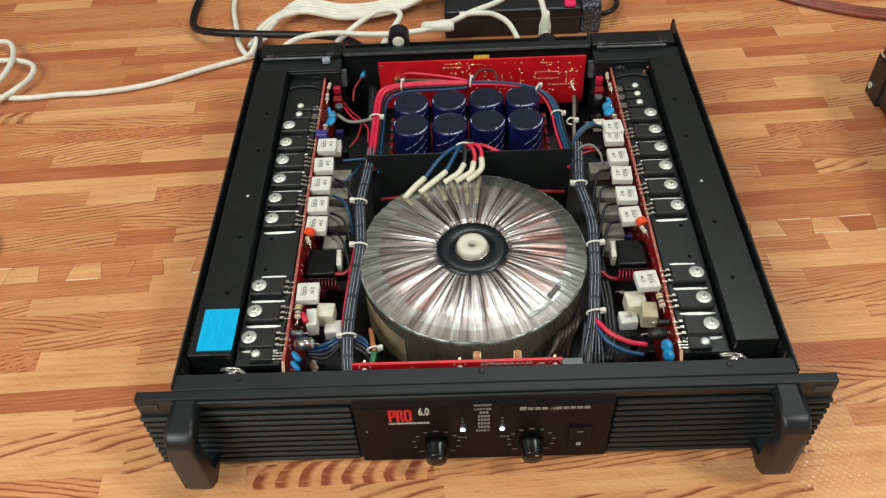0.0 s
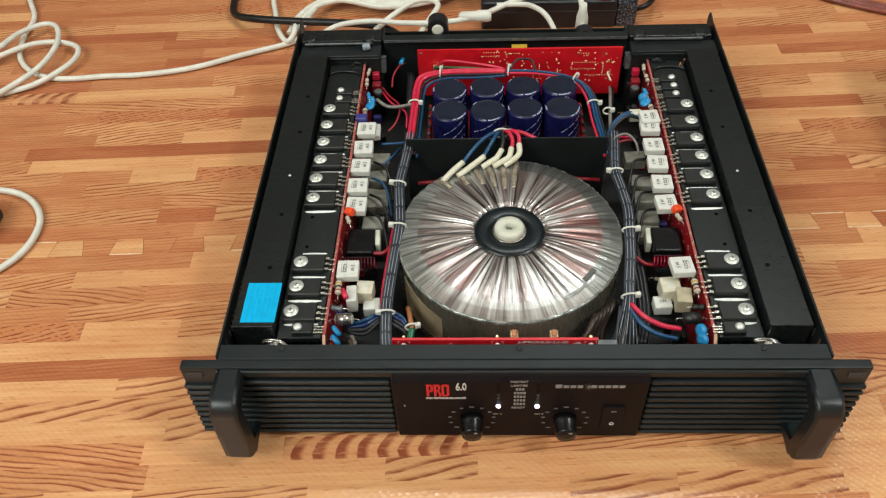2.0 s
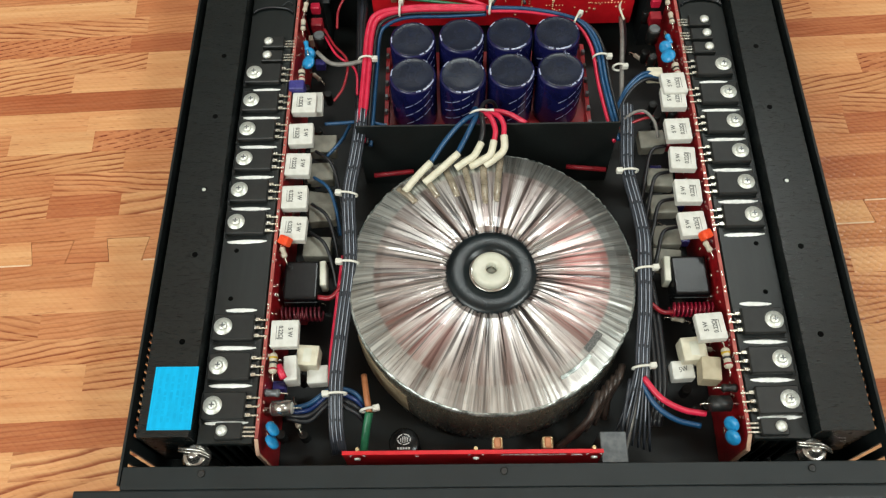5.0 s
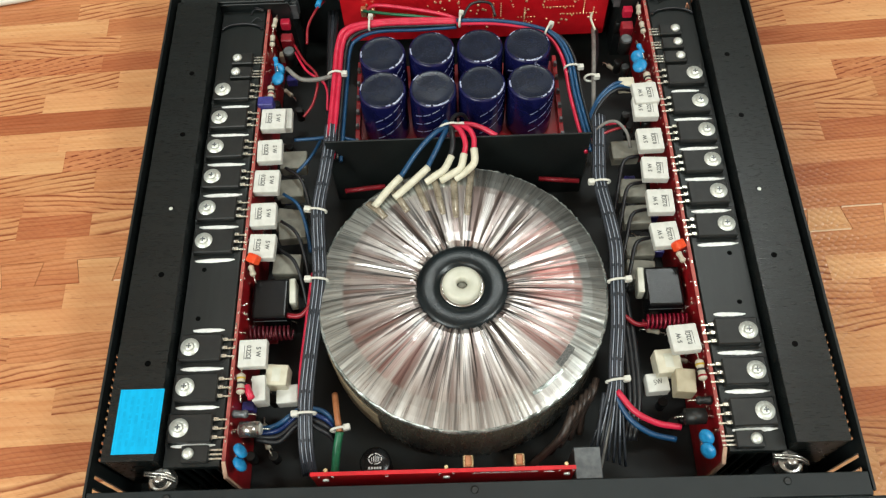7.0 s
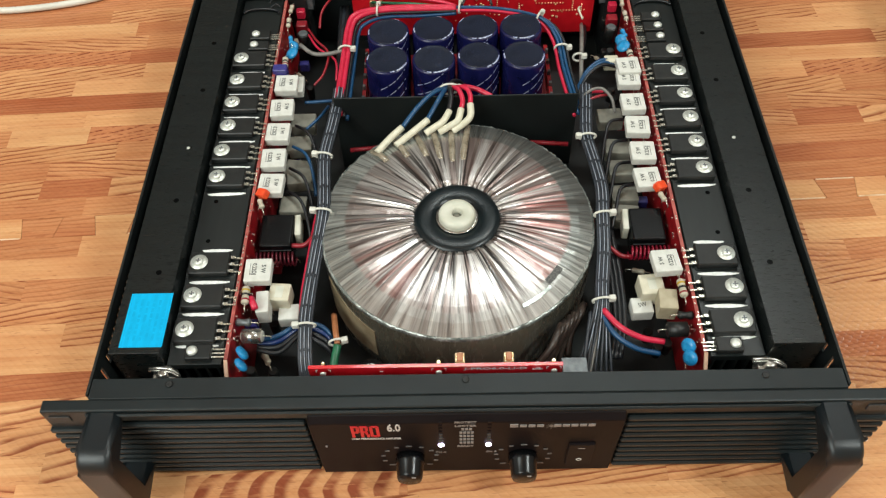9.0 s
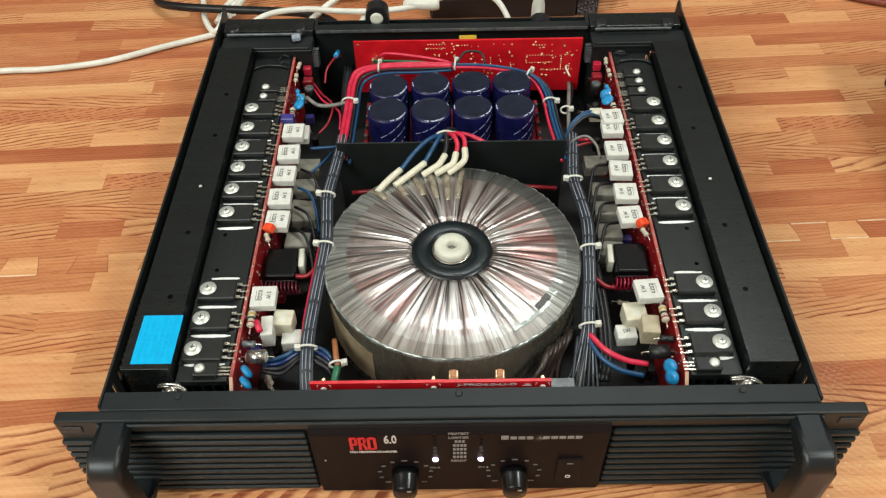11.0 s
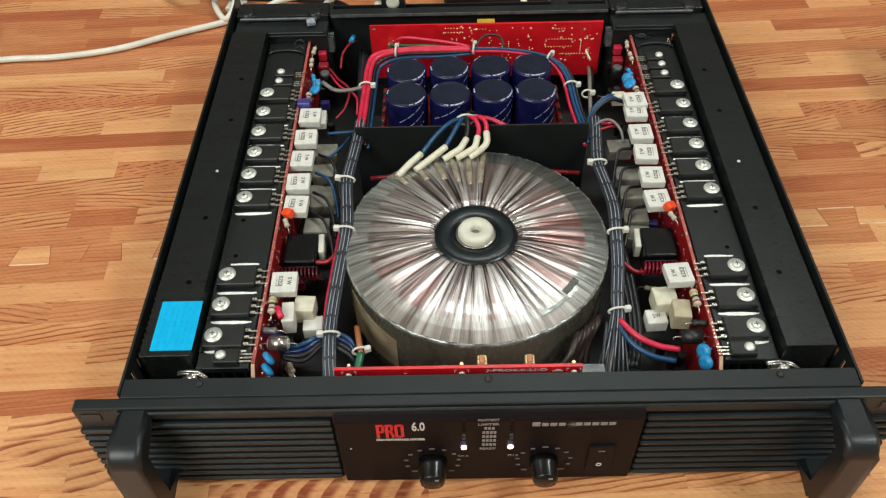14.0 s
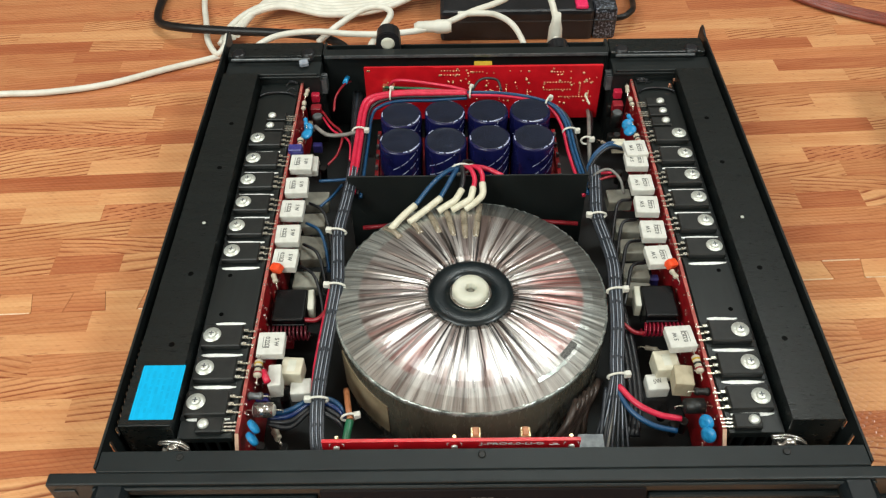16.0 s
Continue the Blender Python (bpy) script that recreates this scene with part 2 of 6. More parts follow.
def floor_material(name, pale, deep, line=(0.26, 0.066, 0.027), slant=0.0, pitch=0.0042, strength=0.0, ticks=False, arcs=False, blotch=0.35):
    """Printed oak strips of a foam mat: two tones in drawn-out blotches, fine streaks, and on some kinds slanting or arched growth rings; embossed with small dimples."""
    m = bpy.data.materials.new(name)
    m.use_nodes = True
    nt, L = m.node_tree, m.node_tree.links
    b = nt.nodes["Principled BSDF"]

    def calc(op, x, y=None, z=None):
        n = nt.nodes.new("ShaderNodeMath")
        n.operation = op
        for i, v in enumerate((x, y, z)):
            if v is None:
                continue
            if isinstance(v, (int, float)):
                n.inputs[i].default_value = v
            else:
                L.new(v, n.inputs[i])
        return n.outputs[0]

    def span(v, lo, hi, to0=0.0, to1=1.0, smooth=False):
        n = nt.nodes.new("ShaderNodeMapRange")
        n.interpolation_type = "SMOOTHSTEP" if smooth else "LINEAR"
        n.inputs["From Min"].default_value, n.inputs["From Max"].default_value = lo, hi
        n.inputs["To Min"].default_value, n.inputs["To Max"].default_value = to0, to1
        L.new(v, n.inputs["Value"])
        return n.outputs["Result"]

    def mixed(fac, x, y, blend="MIX"):
        n = nt.nodes.new("ShaderNodeMix")
        n.data_type, n.blend_type = "RGBA", blend
        for key, v in (("Factor", fac), ("A", x), ("B", y)):
            if isinstance(v, tuple):
                n.inputs[key].default_value = (*v, 1)
            elif isinstance(v, float):
                n.inputs[key].default_value = v
            else:
                L.new(v, n.inputs[key])
        return n.outputs["Result"]

    tc = nt.nodes.new("ShaderNodeTexCoord")
    geo = nt.nodes.new("ShaderNodeNewGeometry")
    info = nt.nodes.new("ShaderNodeObjectInfo")
    rnd = calc("FRACT", calc("ADD", info.outputs["Random"], geo.outputs["Random Per Island"]))
    comb = nt.nodes.new("ShaderNodeCombineXYZ")
    for i in range(3):
        L.new(rnd, comb.inputs[i])
    shift = nt.nodes.new("ShaderNodeVectorMath")
    shift.operation = "MULTIPLY_ADD"
    shift.inputs[1].default_value = (7.3, 3.1, 5.7)
    L.new(comb.outputs[0], shift.inputs[0])
    L.new(tc.outputs["Object"], shift.inputs[2])

    def grain(su, sv, detail=3.0, rough=0.55, turned=0.0):
        mp = nt.nodes.new("ShaderNodeMapping")
        mp.vector_type = "POINT"
        mp.inputs["Scale"].default_value = (su, sv, 1)
        if turned:
            rt = nt.nodes.new("ShaderNodeVectorRotate")
            rt.rotation_type = "Z_AXIS"
            rt.inputs["Angle"].default_value = -turned
            L.new(shift.outputs[0], rt.inputs["Vector"])
            L.new(rt.outputs[0], mp.inputs["Vector"])
        else:
            L.new(shift.outputs[0], mp.inputs["Vector"])
        n = node(nt, "ShaderNodeTexNoise", Scale=1.0, Detail=detail, Roughness=rough)
        L.new(mp.outputs[0], n.inputs["Vector"])
        return n.outputs["Fac"]

    # tone: blotches within the strip, the strip's own shade, and drawn-out stains of the print that run on across strips
    across = nt.nodes.new("ShaderNodeMapping")
    across.inputs["Scale"].default_value = (5.5, 34, 1)
    L.new(tc.outputs["Object"], across.inputs["Vector"])
    run_on = node(nt, "ShaderNodeTexNoise", Scale=1.0, Detail=5.0, Roughness=0.6)
    L.new(across.outputs[0], run_on.inputs["Vector"])
    own = calc("ADD", calc("MULTIPLY", span(grain(10, 60, 4.0), 0.3, 0.7), 0.55 - blotch * 0.5), calc("MULTIPLY", rnd, blotch * 0.5))
    tone = calc("ADD", own, calc("MULTIPLY", span(run_on.outputs["Fac"], 0.32, 0.66), 0.45))
    col = mixed(tone, deep, pale)
    streak = grain(8, 330, 5.0, 0.65, turned=slant * 0.6)
    col = mixed(span(streak, 0.36, 0.62, 0.55, 0.0), col, (0.80, 0.62, 0.50), "MULTIPLY")
    # reddish flecks of pores
    fleck = span(grain(85, 620, 2.0, 0.6, turned=slant * 0.6), 0.60, 0.72, 0.0, 0.42)
    col = mixed(fleck, col, line)
    if strength:
        sep = nt.nodes.new("ShaderNodeSeparateXYZ")
        L.new(shift.outputs[0], sep.inputs[0])
        wob = calc("MULTIPLY", calc("SUBTRACT", grain(14, 46, 2.0, 0.5), 0.5), 0.0105)
        if arcs:
            raw = nt.nodes.new("ShaderNodeSeparateXYZ")
            L.new(tc.outputs["Object"], raw.inputs[0])
            f = calc("SUBTRACT", calc("FRACT", calc("DIVIDE", raw.outputs["Y"], 0.0203)), 0.15)
            q = calc("ADD", calc("ADD", sep.outputs["X"], wob), calc("MULTIPLY", calc("MULTIPLY", f, f), -0.016))
        else:
            lean = calc("MULTIPLY", calc("ADD", calc("MULTIPLY", calc("FRACT", calc("MULTIPLY", rnd, 13.0)), 0.7), 0.65), slant)
            q = calc("ADD", calc("SUBTRACT", sep.outputs["Y"], calc("MULTIPLY", sep.outputs["X"], lean)), wob)
        saw = calc("FRACT", calc("DIVIDE", q, pitch))
        ring = calc("MINIMUM", span(saw, 0.0, 0.06), span(saw, 0.35 if arcs else 0.12, 0.70 if arcs else 0.50, 1.0, 0.0, True))
        fine = grain(150 if ticks else 26, 420 if ticks else 160, 3.0, 0.6)
        broken = span(fine, 0.42 if ticks else 0.30, 0.56 if ticks else 0.48)
        patch = 1.0 if ticks else span(grain(16, 70, 2.0), 0.32, 0.50, 0.35, 1.0)
        hold = calc("MULTIPLY", calc("MULTIPLY", calc("MULTIPLY", ring, broken), patch), strength)
        col = mixed(hold, col, line)
    worn = grain(3.2, 3.2, 3.0)
    col = mixed(1.0, col, mixed(span(worn, 0.3, 0.7), (0.90, 0.87, 0.84), (1.06, 1.05, 1.03)), "MULTIPLY")
    L.new(col, b.inputs["Base Color"])
    # embossed foam: rows of small round dimples, set diagonally
    dr = nt.nodes.new("ShaderNodeMapping")
    dr.inputs["Rotation"].default_value = (0, 0, 0.72)
    L.new(tc.outputs["Object"], dr.inputs["Vector"])
    vor = node(nt, "ShaderNodeTexVoronoi", Scale=235.0, Randomness=0.22)
    vor.voronoi_dimensions = "2D"
    L.new(dr.outputs[0], vor.inputs["Vector"])
    bp = nt.nodes.new("ShaderNodeBump")
    bp.inputs["Strength"].default_value, bp.inputs["Distance"].default_value = 1.0, 0.00045
    L.new(calc("MULTIPLY", vor.outputs["Distance"], vor.outputs["Distance"]), bp.inputs["Height"])
    L.new(bp.outputs["Normal"], b.inputs["Normal"])
    L.new(span(streak, 0.0, 1.0, 0.14, 0.28), b.inputs["Roughness"])
    b.inputs["Specular IOR Level"].default_value = 0.65
    return m


PALE, LIGHT, MID, RUST, DEEP = (0.77, 0.455, 0.220), (0.66, 0.320, 0.145), (0.61, 0.270, 0.120), (0.47, 0.158, 0.068), (0.36, 0.100, 0.042)
FLOOR = {
    "plain": floor_material("mat_strip_plain", PALE, MID),
    "mid": floor_material("mat_strip_streaked", LIGHT, RUST, strength=0.45, slant=0.06, pitch=0.0038, blotch=0.5),
    "up": floor_material("mat_strip_rising_rings", (0.72, 0.395, 0.185), (0.55, 0.230, 0.100), slant=0.15, pitch=0.0048, strength=1.0),
    "down": floor_material("mat_strip_falling_rings", (0.70, 0.365, 0.170), (0.52, 0.205, 0.090), slant=-0.13, pitch=0.0050, strength=1.0),
    "sparse": floor_material("mat_strip_wide_rings", PALE, (0.60, 0.270, 0.122), slant=0.22, pitch=0.0095, strength=0.95),
    "dark": floor_material("mat_strip_rust", (0.56, 0.225, 0.100), DEEP, slant=0.05, pitch=0.0034, strength=0.55, blotch=0.25),
    "ticked": floor_material("mat_strip_ticked", (0.64, 0.285, 0.130), (0.48, 0.165, 0.072), line=(0.20, 0.042, 0.019), slant=0.24, pitch=0.0050, strength=1.0, ticks=True, blotch=0.2),
    "arched": floor_material("mat_strip_arched_rings", (0.72, 0.385, 0.185), (0.60, 0.270, 0.120), line=(0.27, 0.070, 0.032), pitch=0.0165, strength=1.0, arcs=True),
}


def film_material():
    """Clear film gathered radially over copper windings: silvery folds, dark gaps painted in, copper showing in
    sectors, a loose greyish band at the outer edge, painted darker at the rear right and brighter in front.
    """
    m = bpy.data.materials.new("film_over_copper")
    m.use_nodes = True
    nt, L = m.node_tree, m.node_tree.links
    b = nt.nodes["Principled BSDF"]
    tc = nt.nodes.new("ShaderNodeTexCoord")
    sep = nt.nodes.new("ShaderNodeSeparateXYZ")
    L.new(tc.outputs["Object"], sep.inputs[0])

    def calc(op, x, y=0.0):
        n = nt.nodes.new("ShaderNodeMath")
        n.operation = op
        for i, v in enumerate((x, y)):
            if isinstance(v, (int, float)):
                n.inputs[i].default_value = v
            else:
                L.new(v, n.inputs[i])
        return n.outputs[0]

    def span(v, lo, hi, to0=0.0, to1=1.0):
        n = nt.nodes.new("ShaderNodeMapRange")
        n.inputs["From Min"].default_value, n.inputs["From Max"].default_value = lo, hi
        n.inputs["To Min"].default_value, n.inputs["To Max"].default_value = to0, to1
        L.new(v, n.inputs["Value"])
        return n.outputs["Result"]

    def mixed(fac, x, y, blend="MIX"):
        n = nt.nodes.new("ShaderNodeMix")
        n.data_type, n.blend_type = "RGBA", blend
        for key, v in (("Factor", fac), ("A", x), ("B", y)):
            if isinstance(v, tuple):
                n.inputs[key].default_value = (*v, 1)
            elif isinstance(v, float):
                n.inputs[key].default_value = v
            else:
                L.new(v, n.inputs[key])
        return n.outputs["Result"]

    angle = calc("ARCTAN2", sep.outputs["Y"], sep.outputs["X"])
    radius = calc("SQRT", calc("ADD", calc("MULTIPLY", sep.outputs["X"], sep.outputs["X"]), calc("MULTIPLY", sep.outputs["Y"], sep.outputs["Y"])))

    def streaks(freq, along, detail, seed):
        c = nt.nodes.new("ShaderNodeCombineXYZ")
        L.new(calc("MULTIPLY", angle, freq), c.inputs[0])
        L.new(calc("MULTIPLY", radius, along), c.inputs[1])
        c.inputs[2].default_value = seed
        n = node(nt, "ShaderNodeTexNoise", Scale=1.0, Detail=detail, Roughness=0.55)
        L.new(c.outputs[0], n.inputs["Vector"])
        return n.outputs["Fac"]

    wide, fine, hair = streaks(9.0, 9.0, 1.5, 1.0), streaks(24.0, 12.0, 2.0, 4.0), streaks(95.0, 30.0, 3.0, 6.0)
    # folds: the shade in their gaps is painted as narrow dark streaks that run out from the middle, fading towards the
    # edge
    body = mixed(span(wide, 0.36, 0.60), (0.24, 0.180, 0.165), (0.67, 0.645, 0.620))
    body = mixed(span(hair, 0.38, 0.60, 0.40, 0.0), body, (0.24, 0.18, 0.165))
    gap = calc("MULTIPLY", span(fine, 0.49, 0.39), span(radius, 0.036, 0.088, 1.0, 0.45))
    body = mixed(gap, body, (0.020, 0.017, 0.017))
    # copper enamel showing where the film lies close
    copper = calc("MULTIPLY", calc("MAXIMUM", calc("MINIMUM", span(angle, -0.95, -0.35), span(angle, 0.80, 0.45)), calc("MULTIPLY", calc("MINIMUM", span(angle, -2.80, -2.65), span(angle, -2.05, -2.25)), 0.6)), span(streaks(40.0, 10.0, 2.0, 12.0), 0.40, 0.58))
    copper = calc("MULTIPLY", copper, calc("MULTIPLY", span(radius, 0.040, 0.050), span(radius, 0.0775, 0.0765)))
    body = mixed(calc("MULTIPLY", copper, 0.55), body, (0.40, 0.115, 0.095))
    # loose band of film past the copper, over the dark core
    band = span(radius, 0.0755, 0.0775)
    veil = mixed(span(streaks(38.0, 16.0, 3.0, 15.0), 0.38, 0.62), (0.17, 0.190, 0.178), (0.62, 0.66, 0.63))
    # rear right: clear film over the core, its dark reflection painted in too
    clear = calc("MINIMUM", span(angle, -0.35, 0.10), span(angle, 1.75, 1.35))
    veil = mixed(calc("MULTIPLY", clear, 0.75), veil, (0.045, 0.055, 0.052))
    # front: the veil is thinned to paint in the bright reflection
    front_sector = calc("MINIMUM", span(angle, -2.7, -2.3), span(angle, -0.55, -0.95))
    body = mixed(calc("MULTIPLY", band, span(front_sector, 0.0, 1.0, 0.82, 0.35)), body, veil)
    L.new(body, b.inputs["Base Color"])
    L.new(span(band, 0.0, 1.0, 0.88, 0.80), b.inputs["Metallic"])
    L.new(span(hair, 0.3, 0.7, 0.26, 0.40), b.inputs["Roughness"])
    b.inputs["Coat Weight"].default_value = 0.5
    b.inputs["Coat Roughness"].default_value = 0.10
    bp = nt.nodes.new("ShaderNodeBump")
    bp.inputs["Strength"].default_value, bp.inputs["Distance"].default_value = 0.22, 0.0010
    L.new(fine, bp.inputs["Height"])
    L.new(bp.outputs["Normal"], b.inputs["Normal"])
    return m


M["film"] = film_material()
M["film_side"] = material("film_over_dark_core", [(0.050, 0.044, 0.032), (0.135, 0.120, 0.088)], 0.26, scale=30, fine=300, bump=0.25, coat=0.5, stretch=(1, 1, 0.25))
M["film_rim"] = material("crinkled_clear_film_edge", [(0.10, 0.115, 0.105), (0.42, 0.45, 0.42)], 0.25, metal=0.5, scale=120, fine=500, bump=0.4, coat=0.2)
M["film_lead"] = material("tan_lead_under_film", [(0.20, 0.165, 0.115), (0.36, 0.31, 0.235)], 0.3, metal=0.2, scale=120, fine=700, bump=0.15, coat=0.4)
M["seam"] = material("pale_edge_glint", [(0.62, 0.40, 0.22), (0.78, 0.60, 0.42)], 0.3, scale=90, fine=900, bump=0.2)
M["paper"] = material("tan_paper_tab", [(0.22, 0.17, 0.10), (0.34, 0.27, 0.17)], 0.5, scale=60, fine=700, bump=0.2)
M["w_brown"] = material("brown_lacquered_lead", [(0.022, 0.015, 0.012), (0.055, 0.038, 0.030)], 0.4, scale=200, bump=0.1)
# darker version of the white cement, with shade in its colour
M["dull_cement"] = material("shaded_cement", [(0.15, 0.145, 0.118), (0.23, 0.22, 0.18)], 0.6, scale=120, fine=2000, bump=0.2)
M["copper"] = material("bare_copper", [(0.50, 0.22, 0.13), (0.68, 0.36, 0.24)], 0.35, metal=0.8, scale=300, bump=0.1)

# ---- shape helpers ----


def box(bm, x0, x1, y0, y1, z0, z1, bevel=0.0, seg=1):
    vs = [bm.verts.new((x, y, z)) for z in (z0, z1) for x, y in ((x0, y0), (x1, y0), (x1, y1), (x0, y1))]
    fs = [bm.faces.new([vs[i] for i in q]) for q in ((3, 2, 1, 0), (4, 5, 6, 7), (0, 1, 5, 4), (1, 2, 6, 5), (2, 3, 7, 6), (3, 0, 4, 7))]
    if bevel:
        bmesh.ops.bevel(bm, geom=list({e for f in fs for e in f.edges}), offset=bevel, segments=seg, profile=0.6, affect="EDGES")
    return bm


def boxed(x0, x1, y0, y1, z0, z1, bevel=0.0, seg=1):
    return box(bmesh.new(), x0, x1, y0, y1, z0, z1, bevel, seg)


def lathe(profile, seg=48, bm=None, at=(0, 0, 0), axis="z", close=True):
    """Turns (radius, height) pairs round an axis."""
    bm = bm or bmesh.new()
    rings = []
    for r, h in profile:
        ring = []
        for i in range(seg):
            a = 2 * math.pi * i / seg
            p = (r * math.cos(a), r * math.sin(a), h)
            if axis == "y":
                p = (p[0], -p[2], p[1])
            elif axis == "x":
                p = (p[2], p[0], p[1])
            ring.append(bm.verts.new((p[0] + at[0], p[1] + at[1], p[2] + at[2])))
        rings.append(ring)
    for a, b in zip(rings, rings[1:]):
        for i in range(seg):
            bm.faces.new((a[i], a[(i + 1) % seg], b[(i + 1) % seg], b[i])).smooth = True
    if close:
        for ring, flip in ((rings[0], True), (rings[-1], False)):
            bm.faces.new(ring[::-1] if flip else ring)
    return bm


def glide(pts, step=6):
    """Catmull-Rom through the points."""
    P = [Vector(p) for p in pts]
    P = [P[0] * 2 - P[1], *P, P[-1] * 2 - P[-2]]
    out = []
    for a, b, c, d in zip(P, P[1:], P[2:], P[3:]):
        for i in range(step):
            t = i / step
            out.append(0.5 * (2 * b + (c - a) * t + (2 * a - 5 * b + 4 * c - d) * t * t + (3 * b - a - 3 * c + d) * t ** 3))
    return out + [P[-2]]


def tube(pts, r, seg=8, step=6, bm=None, flat=1.0):
    bm = bm or bmesh.new()
    line = glide(pts, step) if step > 1 else [Vector(p) for p in pts]
    side = None
    rings = []
    for i, p in enumerate(line):
        d = (line[min(i + 1, len(line) - 1)] - line[max(i - 1, 0)]).normalized()
        if side is None:
            side = d.cross(Vector((0, 0, 1)))
            side = side.normalized() if side.length > 1e-4 else Vector((1, 0, 0))
        side = (side - d * side.dot(d)).normalized()
        up = side.cross(d)
        rings.append([bm.verts.new(p + r * (math.cos(a) * side + flat * math.sin(a) * up)) for a in (2 * math.pi * k / seg for k in range(seg))])
    for a, b in zip(rings, rings[1:]):
        for k in range(seg):
            bm.faces.new((a[k], a[(k + 1) % seg], b[(k + 1) % seg], b[k])).smooth = True
    bm.faces.new(rings[0][::-1])
    bm.faces.new(rings[-1])
    return bm


def prism(bm, outline, axis, a, b):
    """Extrudes a 2D outline along x, y or z between a and b."""
    def at(u, v, w):
        return {"x": (w, u, v), "y": (u, w, v), "z": (u, v, w)}[axis]
    lo = [bm.verts.new(at(u, v, a)) for u, v in outline]
    hi = [bm.verts.new(at(u, v, b)) for u, v in outline]
    n = len(outline)
    bm.faces.new(lo[::-1])
    bm.faces.new(hi)
    for i in range(n):
        bm.faces.new((lo[i], lo[(i + 1) % n], hi[(i + 1) % n], hi[i]))
    return bm


def finish(bm, name):
    bmesh.ops.recalc_face_normals(bm, faces=bm.faces)
    me = bpy.data.meshes.new(name)
    bm.to_mesh(me)
    bm.free()
    return me


def part(name, bm, mat, parent, label="", m=None):
    me = finish(bm, name)
    me.materials.append(M[mat])
    ob = new(name, me)
    ob.parent = parent
    if m is not None:
        ob.matrix_basis = m
    if label:
        tagged(ob, label)
    return ob


def thing(name, label, category, at=(0, 0, 0), group="", kind=""):
    ob = new(name)
    ob.location = at
    return tagged(ob, label, category, group, kind)


def solid(name, bm, mat, label, category, kind="", group="", m=None):
    me = finish(bm, name)
    me.materials.append(M[mat])
    ob = new(name, me)
    if m is not None:
        ob.matrix_basis = m
    return tagged(ob, label, category, group, kind)


def lettering(name, text, size, mat, parent, m, extrude=0.00006, wide=0.0, spacing=1.0, label="", bold=0.0):
    cu = bpy.data.curves.new(name, "FONT")
    cu.body, cu.size, cu.extrude, cu.align_x, cu.align_y = text, size, extrude, "CENTER", "CENTER"
    cu.space_character, cu.offset = spacing, bold
    cu.resolution_u = 2
    tmp = bpy.data.objects.new(name, cu)
    scene.collection.objects.link(tmp)
    me = bpy.data.meshes.new_from_object(tmp)
    bpy.data.objects.remove(tmp)
    me.materials.clear()
    me.materials.append(M[mat])
    ob = tagged(new(name, me), kind="stuff")
    ob.parent = parent
    xs = [v.co.x for v in me.vertices]
    ob.matrix_basis = m @ Matrix.Diagonal((wide / (max(xs) - min(xs)) if wide else 1, 1, 1, 1))
    if label:
        tagged(ob, label)
    return ob


rng = random.Random(7)

# ---- the room ----
floor = tagged(new("floor"), "orange oak-print foam mat flooring with dovetail joints", "floor", kind="structure")
floor.matrix_basis = pose(0, 0.190, 0, 0, 0, 2.4)
bm = boxed(-2.75, 2.75, -2.85, 1.70, -0.06, -0.0011)
part("underlay", bm, "w_brown", floor)
R0, R1, Y0, Y1, H = -2.5, 2.5, -2.5, 1.75, 2.5
for nm, b4 in (("wall_north", (R0 - 0.1, R1 + 0.1, Y1, Y1 + 0.1)), ("wall_south", (R0 - 0.1, R1 + 0.1, Y0 - 0.1, Y0)),
               ("wall_west", (R0 - 0.1, R0, Y0, Y1)), ("wall_east", (R1, R1 + 0.1, Y0, Y1))):
    # the north wall is unseen, set near and dark to darken reflections
    dull = nm == "wall_north"
    solid(nm, boxed(*b4, 0, H), "dull_wall" if dull else "plaster", "plain dark wall out of view, keeping reflections dark" if dull else "plain white plastered wall", "wall", "structure")
solid("ceiling", boxed(R0 - 0.1, R1 + 0.1, Y0 - 0.1, Y1 + 0.1, H, H + 0.1), "plaster", "plain white ceiling", "ceiling", "structure")

# ---- the amplifier ----
amp = thing("power_amplifier", "open black rack power amplifier standing on the wooden floor", "amplifier")

# chassis tray, walls, lip
chassis = part("chassis", boxed(-0.2180, 0.2180, -0.004, 0.402, 0.0045, 0.0065), "tray", amp, "black painted steel chassis tray")
